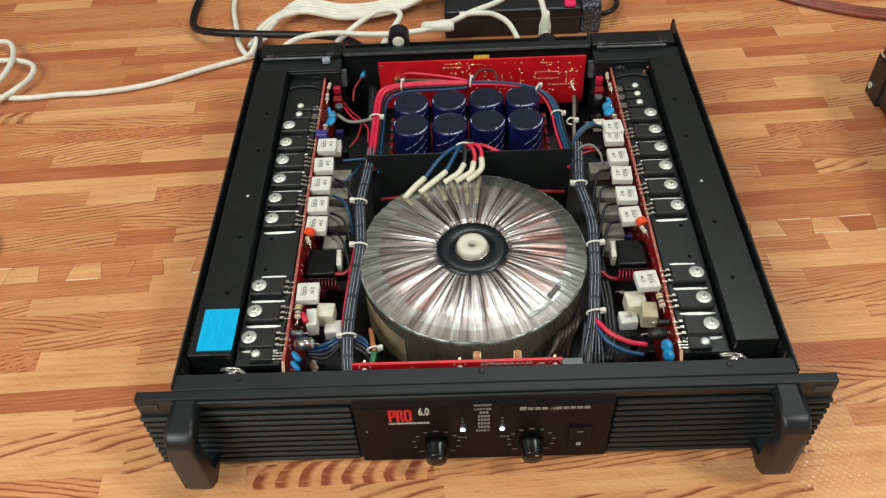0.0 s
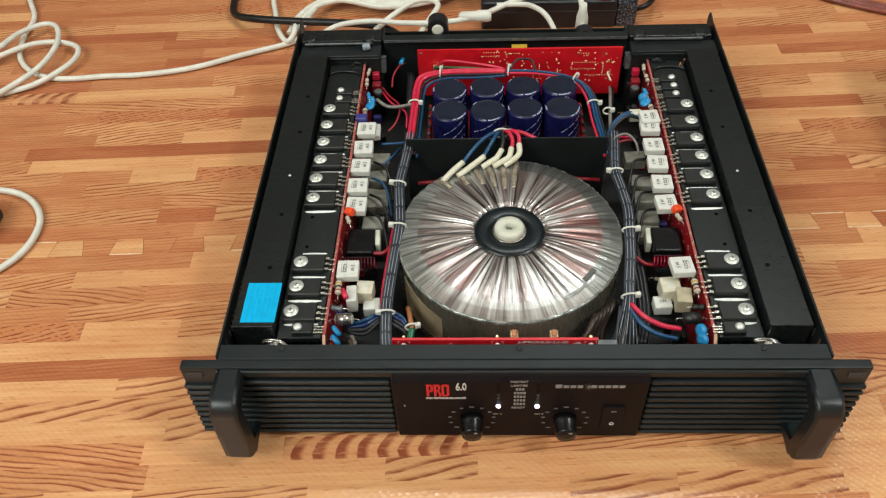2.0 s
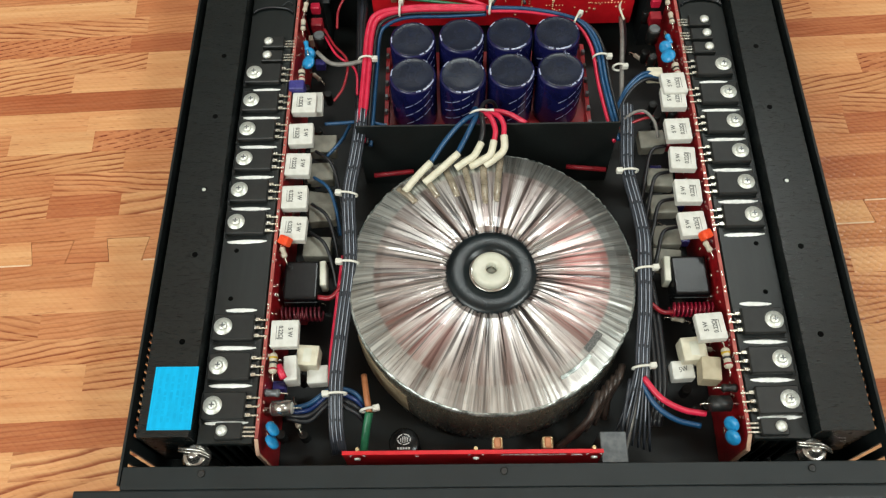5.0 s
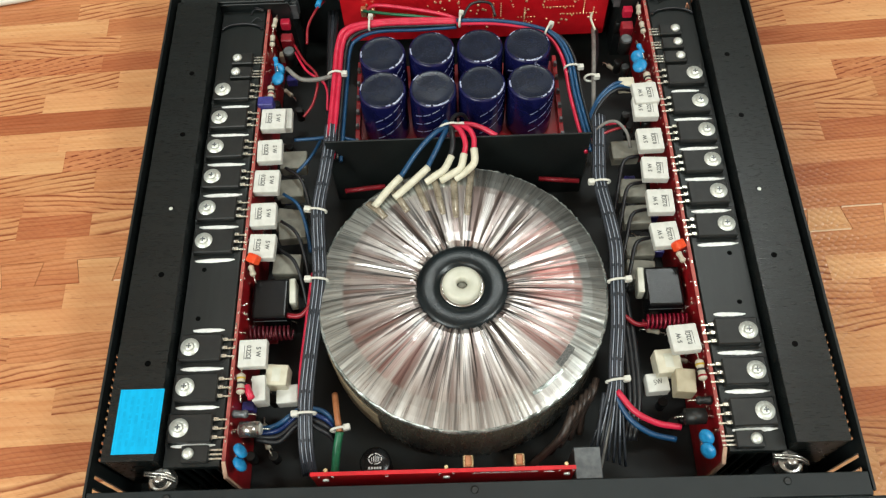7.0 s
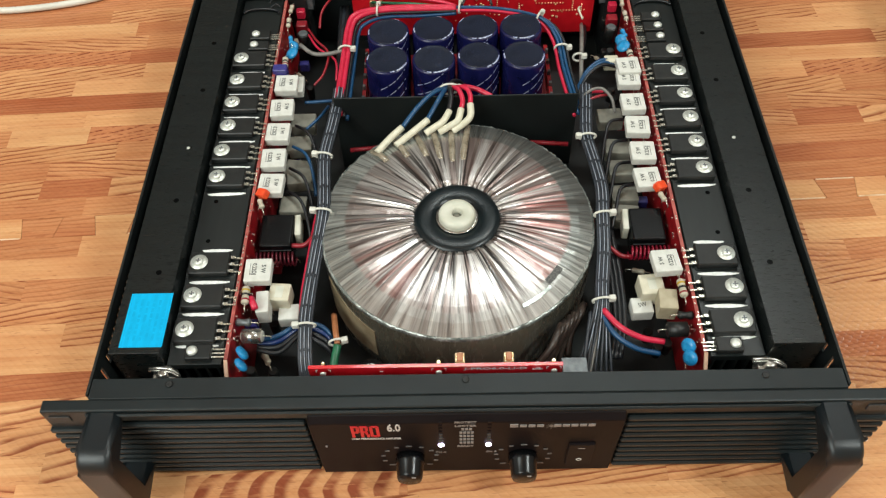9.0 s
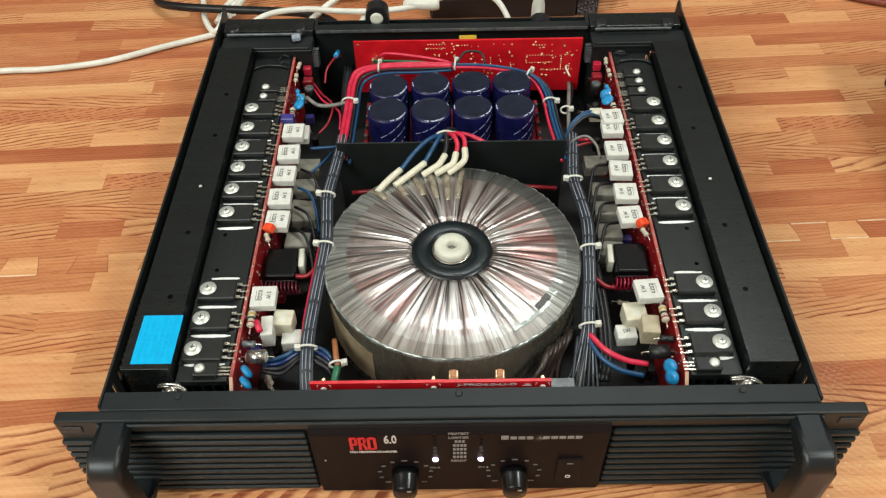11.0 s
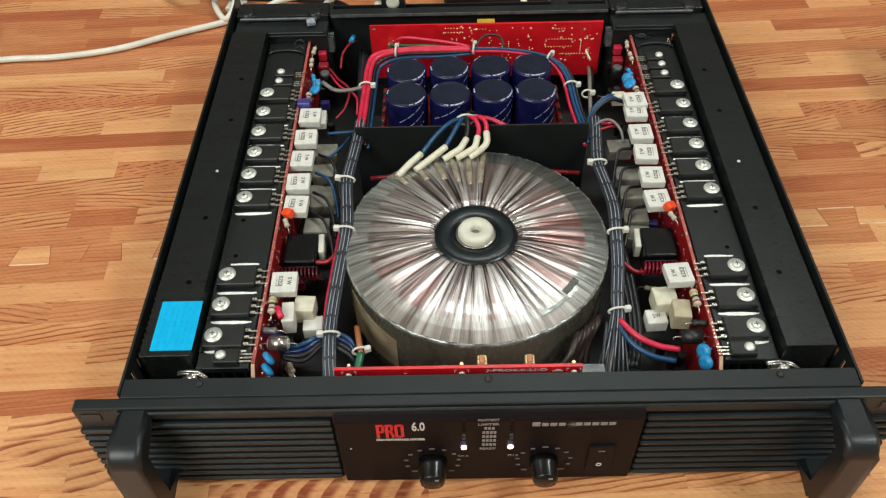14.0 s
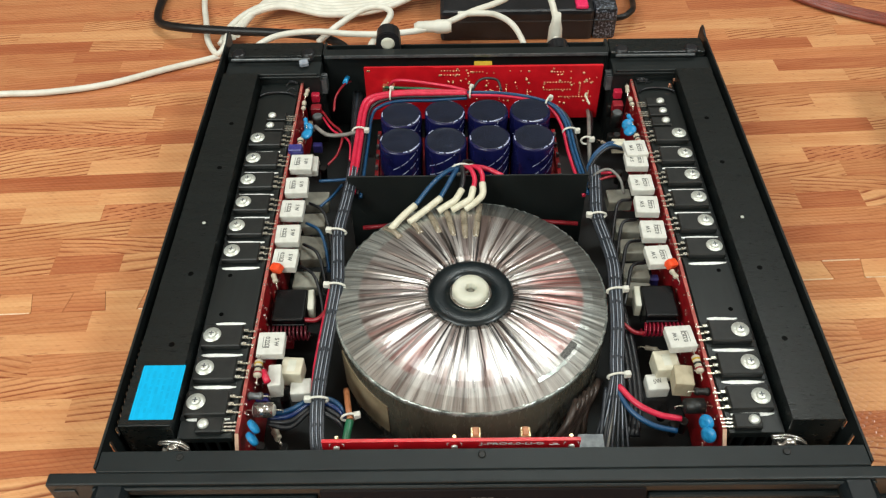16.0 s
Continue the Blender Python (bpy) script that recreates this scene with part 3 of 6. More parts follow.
for s in (-1, 1):
    wx = sorted((s * 0.2185, s * 0.2170))
    bm = boxed(*wx, 0.0215, 0.418, 0.0045, 0.070)
    box(bm, *wx, 0.0900, 0.418, 0.0700, 0.0880)
    box(bm, *wx, 0.0215, 0.0900, 0.0785, 0.0880)
    for i in range(14):
        y = 0.0215 + i * 0.0049
        box(bm, *wx, y, y + 0.0027, 0.0700, 0.0785)
    for y0, y1 in ((-0.006, 0.0060), (0.0085, 0.0135), (0.0160, 0.0215)):
        box(bm, *wx, y0, y1, 0.018, 0.080)
    box(bm, *wx, -0.006, 0.0215, 0.0045, 0.018)
    box(bm, *wx, -0.006, 0.0215, 0.080, 0.0880)
    prism(bm, [(0.418, 0.0045), (0.436, 0.0045), (0.436, 0.085), (0.433, 0.0905), (0.428, 0.0905), (0.418, 0.088)], "x", *wx)
    part("side_wall", bm, "steel_black", chassis, "black steel side wall with vent slots")
    for y in (0.112, 0.165, 0.236, 0.31):
        part("screw", lathe([(0.0019, 0), (0.0019, 0.0006), (0.0008, 0.001)], 12, axis="x", at=(s * 0.2186 if s > 0 else -0.2196, y, 0.076)), "steel", chassis)
    for y in (0.06, 0.34):
        part("foot", lathe([(0.010, 0), (0.011, 0.0045)], 20, at=(s * 0.17, y, 0)), "rubber", chassis)
bm = boxed(-0.2165, 0.2165, -0.0086, 0.0042, 0.0866, 0.0880, 0.0004)
box(bm, -0.2165, 0.2165, 0.0030, 0.0042, 0.070, 0.0866)
box(bm, -0.2165, 0.2165, -0.0086, -0.0078, 0.0560, 0.0866)
part("front_lip", bm, "panel", chassis, "folded steel front edge")
for x in (-0.171, 0.0, 0.1715):
    part("screw", lathe([(0.0022, 0), (0.0022, 0.0007), (0.0015, 0.0012), (0.0006, 0.0007)], 14, at=(x, 0, 0.0880)), "epoxy", chassis, "black countersunk screw")
bm = boxed(-0.2165, 0.2165, 0.4190, 0.4205, 0.0065, 0.082)
box(bm, -0.126, 0.126, 0.3995, 0.4010, 0.0065, 0.087, 0.0003)
box(bm, -0.1285, -0.126, 0.3995, 0.4195, 0.0065, 0.086)
box(bm, 0.126, 0.1285, 0.3995, 0.4195, 0.0065, 0.086)
box(bm, -0.126, 0.126, 0.3935, 0.4040, 0.0870, 0.0884, 0.0004)
part("rear_panel", bm, "steel_black", chassis, "black steel rear panel")
part("edge_trim", boxed(-0.126, 0.126, 0.3928, 0.3936, 0.0862, 0.0888), "grey_metal", chassis)

# front panel
panel = part("front_panel", boxed(-0.2425, 0.2425, -0.0165, -0.0088, 0.0020, 0.0880, 0.0012, 2), "panel", amp, "black ribbed front panel with rack ears")
part("top_ledge", boxed(-0.2170, 0.2170, -0.0186, -0.0165, 0.0795, 0.0862, 0.0008), "panel", panel)
NR = 10
for k in range(NR):
    z = 0.0052 + k * 0.00735
    for x0, x1 in ((-0.2185, -0.0925), (0.0925, 0.2185)):
        part("rib", boxed(x0, x1, -0.0200, -0.0165, z, z + 0.0040, 0.0010), "panel", panel)
    for x0, x1 in ((-0.2438, -0.2190), (0.2190, 0.2438)):
        if k < 9:
            part("rib", boxed(x0, x1, -0.0190, -0.0100, z, z + 0.0040, 0.0010), "panel", panel)
for s in (-1, 1):
    part("rack_slot", boxed(*sorted((s * 0.2270, s * 0.2390)), -0.0173, -0.0165, 0.0768, 0.0828, 0.0003), "ink", panel, "dark rack mounting slot")
    # grab handle: a rounded C seen from the side, with a thick strap
    outer, inner = [], []
    def arc(cy, cz, r, a0, a1, n=6):
        return [(cy + r * math.cos(radians(a0 + (a1 - a0) * i / n)), cz + r * math.sin(radians(a0 + (a1 - a0) * i / n))) for i in range(n + 1)]
    outer = [(-0.0165, 0.0865)] + arc(-0.0385, 0.0755, 0.011, 90, 180) + arc(-0.0415, 0.0225, 0.008, 180, 270) + [(-0.0165, 0.0145)]
    inner = [(-0.0165, 0.0225)] + arc(-0.0360, 0.0275, 0.005, 270, 180, 4) + arc(-0.0340, 0.0725, 0.005, 180, 90, 4) + [(-0.0165, 0.0775)]
    bm = prism(bmesh.new(), outer + inner, "x", *sorted((s * 0.1965, s * 0.2165)))
    bmesh.ops.bevel(bm, geom=[e for e in bm.edges if abs(e.verts[0].co.x - e.verts[1].co.x) < 1e-6], offset=0.0036, segments=4, profile=0.5, affect="EDGES")
    for f in bm.faces:
        f.smooth = len(f.verts) == 4 and f.calc_area() < 0.0002
    part("handle", bm, "handle", panel, "satin black grab handle")

# display plate in the middle of the front
bm = prism(bmesh.new(), [(-0.0165, 0.0040), (-0.0215, 0.0048), (-0.0225, 0.0790), (-0.0190, 0.0835), (-0.0165, 0.0835)], "x", -0.0905, 0.0905)
bmesh.ops.bevel(bm, geom=bm.edges[:], offset=0.0006, segments=1, affect="EDGES")
display = part("display_plate", bm, "display", amp, "glossy brown-black control plate with printed legends")
FACE = -0.0228


def on_face(x, z, dy=0.0):
    return pose(x, FACE + dy, z, 90, 0, 0)


def bar_row(n, x, z, w, h, mat, gap=0.0006):
    """A line of small bars in the place of lettering."""
    bmx = bmesh.new()
    step = w / n
    for i in range(n):
        x0 = x - w / 2 + i * step
        box(bmx, x0, x0 + step - gap, FACE - 0.0001, FACE + 0.0004, z - h / 2, z + h / 2)
    return bmx


for nm, x, bars in (("letter_p", -0.0666, ((0, 0.0018, 0, 1), (0.0018, 0.0041, 0.87, 1), (0.0018, 0.0041, 0.38, 0.51), (0.0030, 0.0048, 0.46, 0.93))),
                    ("letter_r", -0.0613, ((0, 0.0018, 0, 1), (0.0018, 0.0041, 0.87, 1), (0.0018, 0.0038, 0.42, 0.54), (0.0030, 0.0047, 0.60, 0.93), (0.0028, 0.0043, 0.24, 0.46), (0.0034, 0.0051, 0, 0.27))),
                    ("letter_o", -0.0558, ((0, 0.0018, 0.06, 0.94), (0.0009, 0.0046, 0.88, 1), (0.0009, 0.0046, 0, 0.12), (0.0037, 0.0055, 0.06, 0.94)))):
    bm = bmesh.new()
    for x0, x1, z0, z1 in bars:
        box(bm, x + x0, x + x1, FACE - 0.0001, FACE + 0.0004, 0.0617 + 0.0146 * z0, 0.0617 + 0.0146 * z1)
    tagged(part(nm, bm, "print_red", display, "red condensed model lettering"), kind="stuff")
lettering("model_number", "6.0", 0.0130, "print_white", display, on_face(-0.0418, 0.0735), wide=0.0078, extrude=0.0001, bold=0.0003)
lettering("caption", "HIGH PERFORMANCE AMPLIFIER", 0.0032, "print_white", display, on_face(-0.0528, 0.0592), wide=0.0290, bold=0.00012)
# maker's mark: plain bars and a small star shape
bm = bmesh.new()
xx = 0.0250
for i in range(10):
    w = 0.0056 if i == 0 else 0.0049
    if i != 4:
        box(bm, xx, xx + w - 0.0010, FACE - 0.0001, FACE + 0.0004, 0.0726, 0.0726 + (0.0038 if i == 0 else 0.0027))
    xx += w
for k in range(8):
    a = math.pi * k / 8
    d, l = Vector((math.cos(a), 0, math.sin(a))), (0.0052 if k % 2 == 0 else 0.0034)
    n = Vector((-d.z, 0, d.x)) * 0.00018
    c = Vector((0.0486, FACE - 0.0002, 0.0742))
    bm.faces.new([bm.verts.new(c + q) for q in (d * l, n, -d * l, -n)])
tagged(part("maker_mark", bm, "print_grey", display, "grey bars with a small star"), kind="stuff")
for i, (txt, n) in enumerate((("PROTECT", 0), ("LIMITER", 0), ("", 3), ("", 4), ("", 4), ("", 4), ("", 4), ("READY", 0))):
    z = 0.0800 - i * 0.00475
    if txt:
        lettering("caption", txt, 0.0034, "print_grey", display, on_face(-0.0006, z), wide=0.0125 if txt != "READY" else 0.0100, bold=0.0001)
    else:
        tagged(part("caption", bar_row(n, 0.0004, z, 0.0022 * n, 0.0022, "print_grey"), "print_grey", display), kind="stuff")
lettering("caption", "CH A", 0.0034, "print_grey", display, on_face(-0.0155, 0.0380), wide=0.0065)
lettering("caption", "CH B", 0.0034, "print_grey", display, on_face(0.0150, 0.0380), wide=0.0065)
for x in (-0.0150, 0.0132):
    part("indicator_light", lathe([(0.0017, -0.0006), (0.0017, 0.0003), (0.0010, 0.0007)], 16, axis="y", at=(x, FACE, 0.0482)), "led", display, "lit white indicator")
    for k in range(7):
        part("indicator_window", boxed(x - 0.0010, x + 0.0010, FACE - 0.0002, FACE + 0.0006, 0.0535 + k * 0.0042, 0.0555 + k * 0.0042), "ink" if k < 3 else "display", display)
part("pilot_dot", lathe([(0.0007, -0.0004), (0.0007, 0.0003)], 10, axis="y", at=(-0.0835, FACE, 0.0490)), "print_grey", display)
for x in (-0.0345, 0.0345):
    k = part("knob", lathe([(0.0088, -0.0010), (0.0090, 0.0040), (0.0083, 0.0050), (0.0078, 0.0130), (0.0070, 0.0147), (0.0024, 0.0149)], 40, axis="y", at=(x, FACE, 0.0308)), "knob", display, "glossy black volume knob")
    part("knob_pointer", boxed(x + 0.0015, x + 0.0040, FACE - 0.0152, FACE - 0.0146, 0.0350, 0.0362), "print_grey", k)
    for j in range(11):
        a = radians(225 - 27 * j)
        c = Vector((x + 0.0165 * math.cos(a), FACE, 0.0308 + 0.0165 * math.sin(a)))
        w = 0.0013 if j % 5 else 0.0018
        part("dial_mark", boxed(c.x - w, c.x + w, FACE - 0.0002, FACE + 0.0003, c.z - 0.0005, c.z + 0.0005), "print_dim", display)
sw = part("rocker_switch", boxed(0.0615, 0.0770, FACE - 0.0009, FACE + 0.001, 0.0175, 0.0480, 0.0004, 1), "display", display, "black rocker switch")
part("off_mark", lathe([(0.0011, 0), (0.0018, 0), (0.0018, 0.0002), (0.0011, 0.0002), (0.0011, 0)], 20, axis="y", at=(0.0692, FACE - 0.0009, 0.0262), close=False), "print_white", sw)
part("on_mark", boxed(0.0672, 0.0712, FACE - 0.0011, FACE - 0.0007, 0.0425, 0.0432), "print_grey", sw)

# heat sinks with the outer bars
for s in (-1, 1):
    sink = part("heat_sink", boxed(*sorted((s * 0.1475, s * 0.1805)), 0.0200, 0.3722, 0.0690, 0.0745, 0.0004), "sink", amp, "black finned heat sink")
    for i in range(5):
        xx = s * (0.1500 + i * 0.0070)
        part("fin", boxed(min(xx, xx + s * 0.0016), max(xx, xx + s * 0.0016), 0.0205, 0.3715, 0.0100, 0.0692), "sink", sink)
    for y in (0.1480, 0.1135):
        part("screw_hole", lathe([(0.0016, 0), (0.0016, 0.00015)], 14, at=(s * 0.1705, y, 0.0745)), "hole", sink)
    bm = boxed(*sorted((s * 0.1820, s * 0.2125)), 0.0215, 0.372, 0.0300, 0.0865, 0.0002, 1)
    bar = part("heat_sink_bar", bm, "bar", amp, "black anodised heat sink bar")
    for y, shiny in ((0.0800, 0), (0.1395, 0), (0.1885, 1), (0.2480, 0), (0.3020, 0)):
        part("screw_hole", lathe([(0.0019, 0), (0.0019, 0.00015)], 14, at=(s * 0.1935, y, 0.0865)), "hole", bar)
        if shiny:
            part("screw", lathe([(0.0014, 0.0001), (0.0012, 0.0006)], 12, at=(s * 0.1938, y - 0.0004, 0.0865)), "steel", bar)
    # over-temperature clip at the front end: bright bent strap
    xs = s * 0.181
    clip = part("thermal_switch", lathe([(0.0082, 0.0655), (0.0084, 0.0680), (0.0084, 0.0690), (0.0072, 0.0696), (0.0070, 0.0730), (0.0064, 0.0738), (0.0050, 0.0734), (0.0040, 0.0742), (0.0032, 0.0770), (0.0022, 0.0778), (0.0004, 0.0780)], 28, at=(xs, 0.0135, 0)), "bright_can", amp, "round thermal switch with a bright metal strap")
    bm = bmesh.new()
    for off in (0.0, 0.0045):
        tube([(xs - 0.0095, 0.0165 + off * 0.3, 0.0742), (xs - 0.004, 0.0150 + off * 0.4, 0.0768), (xs + 0.004, 0.0140 + off * 0.4, 0.0768), (xs + 0.0095, 0.0118 + off * 0.3, 0.0742)], 0.0009, 6, 4, bm)
    part("strap", bm, "bright_can", clip)
sticker = part("label_sticker", boxed(-0.2070, -0.1810, 0.0255, 0.0640, 0.0865, 0.0867), "sticker", amp, "bright blue adhesive label with faint print")
bm = bmesh.new()
for x0, x1, y0, y1 in ((-0.2060, -0.1820, 0.0262, 0.0265), (-0.2060, -0.1820, 0.0630, 0.0633), (-0.2060, -0.2057, 0.0265, 0.0630), (-0.1823, -0.1820, 0.0265, 0.0630)):
    box(bm, x0, x1, y0, y1, 0.0866, 0.08675)
for k in range(6):
    yy = 0.0300
    while yy < 0.0590:
        w = rng.uniform(0.0020, 0.0055)
        box(bm, -0.2035 + k * 0.0037, -0.2035 + k * 0.0037 + 0.0016, yy, min(yy + w, 0.0600), 0.0866, 0.08675)
        yy += w + 0.0012
tagged(part("print", bm, "sticker_print", sticker, "faint darker blue bars"), kind="stuff")

# power transistors
tr = part("transistor", boxed(-0.0155, 0.0105, -0.0085, 0.0085, -0.0003, 0.0046, 0.0007, 1), "epoxy", amp, "black plastic power transistor screwed down", m=pose(-0.1630, 0.292, 0.0749))
part("mica_sheet", boxed(-0.0175, 0.0115, -0.0098, 0.0098, -0.0004, -0.0001), "sink", tr)
wash = part("washer", lathe([(0.0020, 0.0046), (0.0056, 0.0046), (0.0058, 0.0049), (0.0057, 0.0053), (0.0020, 0.0054)], 24, at=(-0.0088, 0, 0)), "steel", tr)
bm = lathe([(0.0030, 0.0053), (0.0030, 0.0062), (0.0024, 0.0069), (0.0010, 0.0071)], 18, at=(-0.0088, 0, 0))
part("screw", bm, "steel", tr)
bm = boxed(-0.0104, -0.0072, -0.0004, 0.0004, 0.0068, 0.00725)
box(bm, -0.0092, -0.0084, -0.0016, 0.0016, 0.0068, 0.00726)
part("screw_recess", bm, "grey_metal", tr)
for dy in (-0.0054, 0, 0.0054):
    bm = boxed(0.0105, 0.0135, dy - 0.0010, dy + 0.0010, 0.0016, 0.0023)
    box(bm, 0.0135, 0.0182, dy - 0.0005, dy + 0.0005, 0.0004, 0.0011)
    part("lead", bm, "solder", tr)
small = part("small_transistor", boxed(-0.0075, 0.0085, -0.0050, 0.0050, -0.0003, 0.0040, 0.0006, 1), "epoxy", amp, "small black transistor screwed down", m=pose(-0.1610, 0.3215, 0.0749))
part("screw", lathe([(0.0034, 0.0040), (0.0034, 0.0050), (0.0022, 0.0062), (0.0008, 0.0064)], 18, at=(-0.0030, 0, 0)), "steel", small)
for dy in (-0.0026, 0, 0.0026):
    part("lead", boxed(0.0085, 0.0160, dy - 0.0005, dy + 0.0005, 0.0006, 0.0012), "solder", small)
ys = (0.292, 0.267, 0.242, 0.217, 0.192, 0.167, 0.0925, 0.0670, 0.0420)
for i, y in enumerate(ys):
    if i:
        copy_thing(tr, pose(-0.1630 + rng.uniform(-0.0004, 0.0004), y, 0.0749, 0, 0, rng.uniform(-0.8, 0.8)))
    copy_thing(tr, pose(0.1615 + rng.uniform(-0.0004, 0.0004), y, 0.0749, 0, 0, 180 + rng.uniform(-0.8, 0.8)))
for x, y, r in ((-0.1610, 0.3085, 0), (-0.1620, 0.0268, 0), (0.1600, 0.3350, 180), (0.1600, 0.3220, 180), (0.1600, 0.3090, 180), (0.1595, 0.0262, 180)):
    copy_thing(small, pose(x, y, 0.0749, 0, 0, r))


def ooze(w):
    """A squeezed-out line of thermal paste, thicker in the middle and uneven."""
    bmx = bmesh.new()
    n = 18
    lo, hi, top = [], [], []
    for i in range(n + 1):
        t = i / n
        x = -w / 2 + w * t
        h = 0.0013 * (math.sin(math.pi * min(1, max(0, t * 1.05))) ** 0.4 if 0 < t < 0.95 else 0) * rng.uniform(0.82, 1.12)
        lo.append(bmx.verts.new((x, -h - 0.0002, 0)))
        hi.append(bmx.verts.new((x, h + 0.0002, 0)))
        top.append(bmx.verts.new((x, rng.uniform(-0.0003, 0.0003), 0.0010)))
    for a, b in ((lo, top), (top, hi)):
        for i in range(n):
            bmx.faces.new((a[i], a[i + 1], b[i + 1], b[i])).smooth = True
    return bmx


for s in (-1, 1):
    for y in (0.2795, 0.2545, 0.2295, 0.2045, 0.1795, 0.1545, 0.1052, 0.0798, 0.0555, 0.0325):
        full = y < 0.26 and y not in (0.1052,)
        part("thermal_paste", ooze(0.0265 if full else 0.020), "grease", amp, "", pose(s * (0.1640 if full else 0.1625), y, 0.0746, 0, 0, rng.uniform(-1.5, 1.5)))

# driver boards standing beside the heat sinks
for s in (-1, 1):
    x0, x1 = sorted((s * 0.1462, s * 0.1446))
    bm = prism(bmesh.new(), [(0.0165, 0.010), (0.386, 0.010), (0.386, 0.0735), (0.0230, 0.0735), (0.0165, 0.066)], "x", x0, x1)
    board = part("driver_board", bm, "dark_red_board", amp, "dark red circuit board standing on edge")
    part("board_edge", boxed(x0 - 0.0003, x1 + 0.0003, 0.0235, 0.3855, 0.0735, 0.0741), "red_edge", board)
    part("front_edge", prism(bmesh.new(), [(0.0150, 0.012), (0.0165, 0.012), (0.0165, 0.0655), (0.0232, 0.0733), (0.0228, 0.0745), (0.0150, 0.0660)], "x", x0 - 0.0003, x1 + 0.0003), "fibre", board)
    bm = bmesh.new()
    for i in range(150):
        y, z = rng.uniform(0.03, 0.38), rng.uniform(0.030, 0.0725)
        r = rng.uniform(0.0004, 0.0009)
        xs = s * 0.1446 - s * 0.0002
        box(bm, xs - 0.0004, xs + 0.0004, y - r, y + r, z - r, z + r)
    for i in range(60):
        y = rng.uniform(0.03, 0.38)
        xs = s * rng.uniform(0.1449, 0.1459)
        box(bm, xs - 0.0004, xs + 0.0004, y - 0.0007, y + 0.0007, 0.0738, 0.0747)
    tagged(part("solder_joints", bm, "solder", board), kind="stuff")

# cement resistors
res = part("cement_resistor", boxed(-0.0088, 0.0088, -0.0090, 0.0090, -0.0065, 0, 0.0011, 2), "ceramic", amp, "white cement power resistor with black print", m=pose(-0.1345, 0.2685, 0.0740))
lettering("print", "5 W", 0.0040, "faded_ink", res, pose(0.0036, 0.0004, 0.00006, 0, 0, -90), wide=0.0066, bold=0.0001)
lettering("print", "0.22ΩJ", 0.0040, "faded_ink", res, pose(-0.0024, 0.0004, 0.00006, 0, 0, -90), wide=0.0090, bold=0.0001)
part("print_line", boxed(-0.0052, -0.0049, -0.0042, 0.0050, 0.0, 0.00008), "faded_ink", res)
for x, y, z, r, ti in ((-0.1350, 0.2410, 0.0742, 2, 0), (-0.1355, 0.2160, 0.0735, -1, 0), (-0.1355, 0.1890, 0.0742, 1, 0), (-0.1345, 0.1650, 0.0738, -2, 0), (-0.1340, 0.0895, 0.0745, 1, 0),
                       (-0.1310, 0.2725, 0.0685, 2, 0),
                       (0.1340, 0.2790, 0.0760, 183, 0), (0.1330, 0.2680, 0.0735, 179, 0), (0.1325, 0.2400, 0.0740, 181, 0), (0.1325, 0.2160, 0.0738, 177, 0), (0.1325, 0.1895, 0.0740, 179, 0),
                       (0.1320, 0.1640, 0.0742, 184, 0), (0.1325, 0.0905, 0.0760, 184, 3)):
    copy_thing(res, pose(x, y, z, ti, 0, r))
# lower row behind them, seen edge on, with the shade put into a darker cement
low = part("cement_resistor", boxed(-0.0095, 0.0095, -0.0075, 0.0075, -0.0100, 0, 0.0012, 2), "dull_cement", amp, "cement power resistor lying lower, darkened for shade", m=pose(-0.1215, 0.2440, 0.0570))
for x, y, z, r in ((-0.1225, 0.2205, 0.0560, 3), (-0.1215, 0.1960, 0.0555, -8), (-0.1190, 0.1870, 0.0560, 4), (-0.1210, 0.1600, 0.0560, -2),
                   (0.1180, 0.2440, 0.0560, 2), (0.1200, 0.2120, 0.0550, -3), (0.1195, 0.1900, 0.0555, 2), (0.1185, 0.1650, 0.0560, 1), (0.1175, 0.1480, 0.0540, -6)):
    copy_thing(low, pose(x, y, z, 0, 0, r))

# front cluster of each board: blocks, resistor, electrolytic, blue discs


def axial(name, p, ang, length, r, mat, bands=(), label=""):
    ob = part(name, lathe([(r * 0.6, -length / 2), (r, -length / 2 + r * 0.4), (r, -length * 0.25), (r * 0.85, -length * 0.15), (r * 0.85, length * 0.15), (r, length * 0.25), (r, length / 2 - r * 0.4), (r * 0.6, length / 2)], 14, axis="y"), mat, amp, label, pose(*p, 0, 0, ang))
    for t, bmat in bands:
        part("band", lathe([(r * 1.03, -0.0006), (r * 1.03, 0.0006)], 14, axis="y", at=(0, t * length, 0)), bmat, ob)
    part("lead", tube([(0, -length / 2 - 0.004, -0.003), (0, -length / 2 - 0.003, 0), (0, length / 2 + 0.003, 0), (0, length / 2 + 0.004, -0.003)], 0.0004, 6, 3), "solder", ob)
    return ob


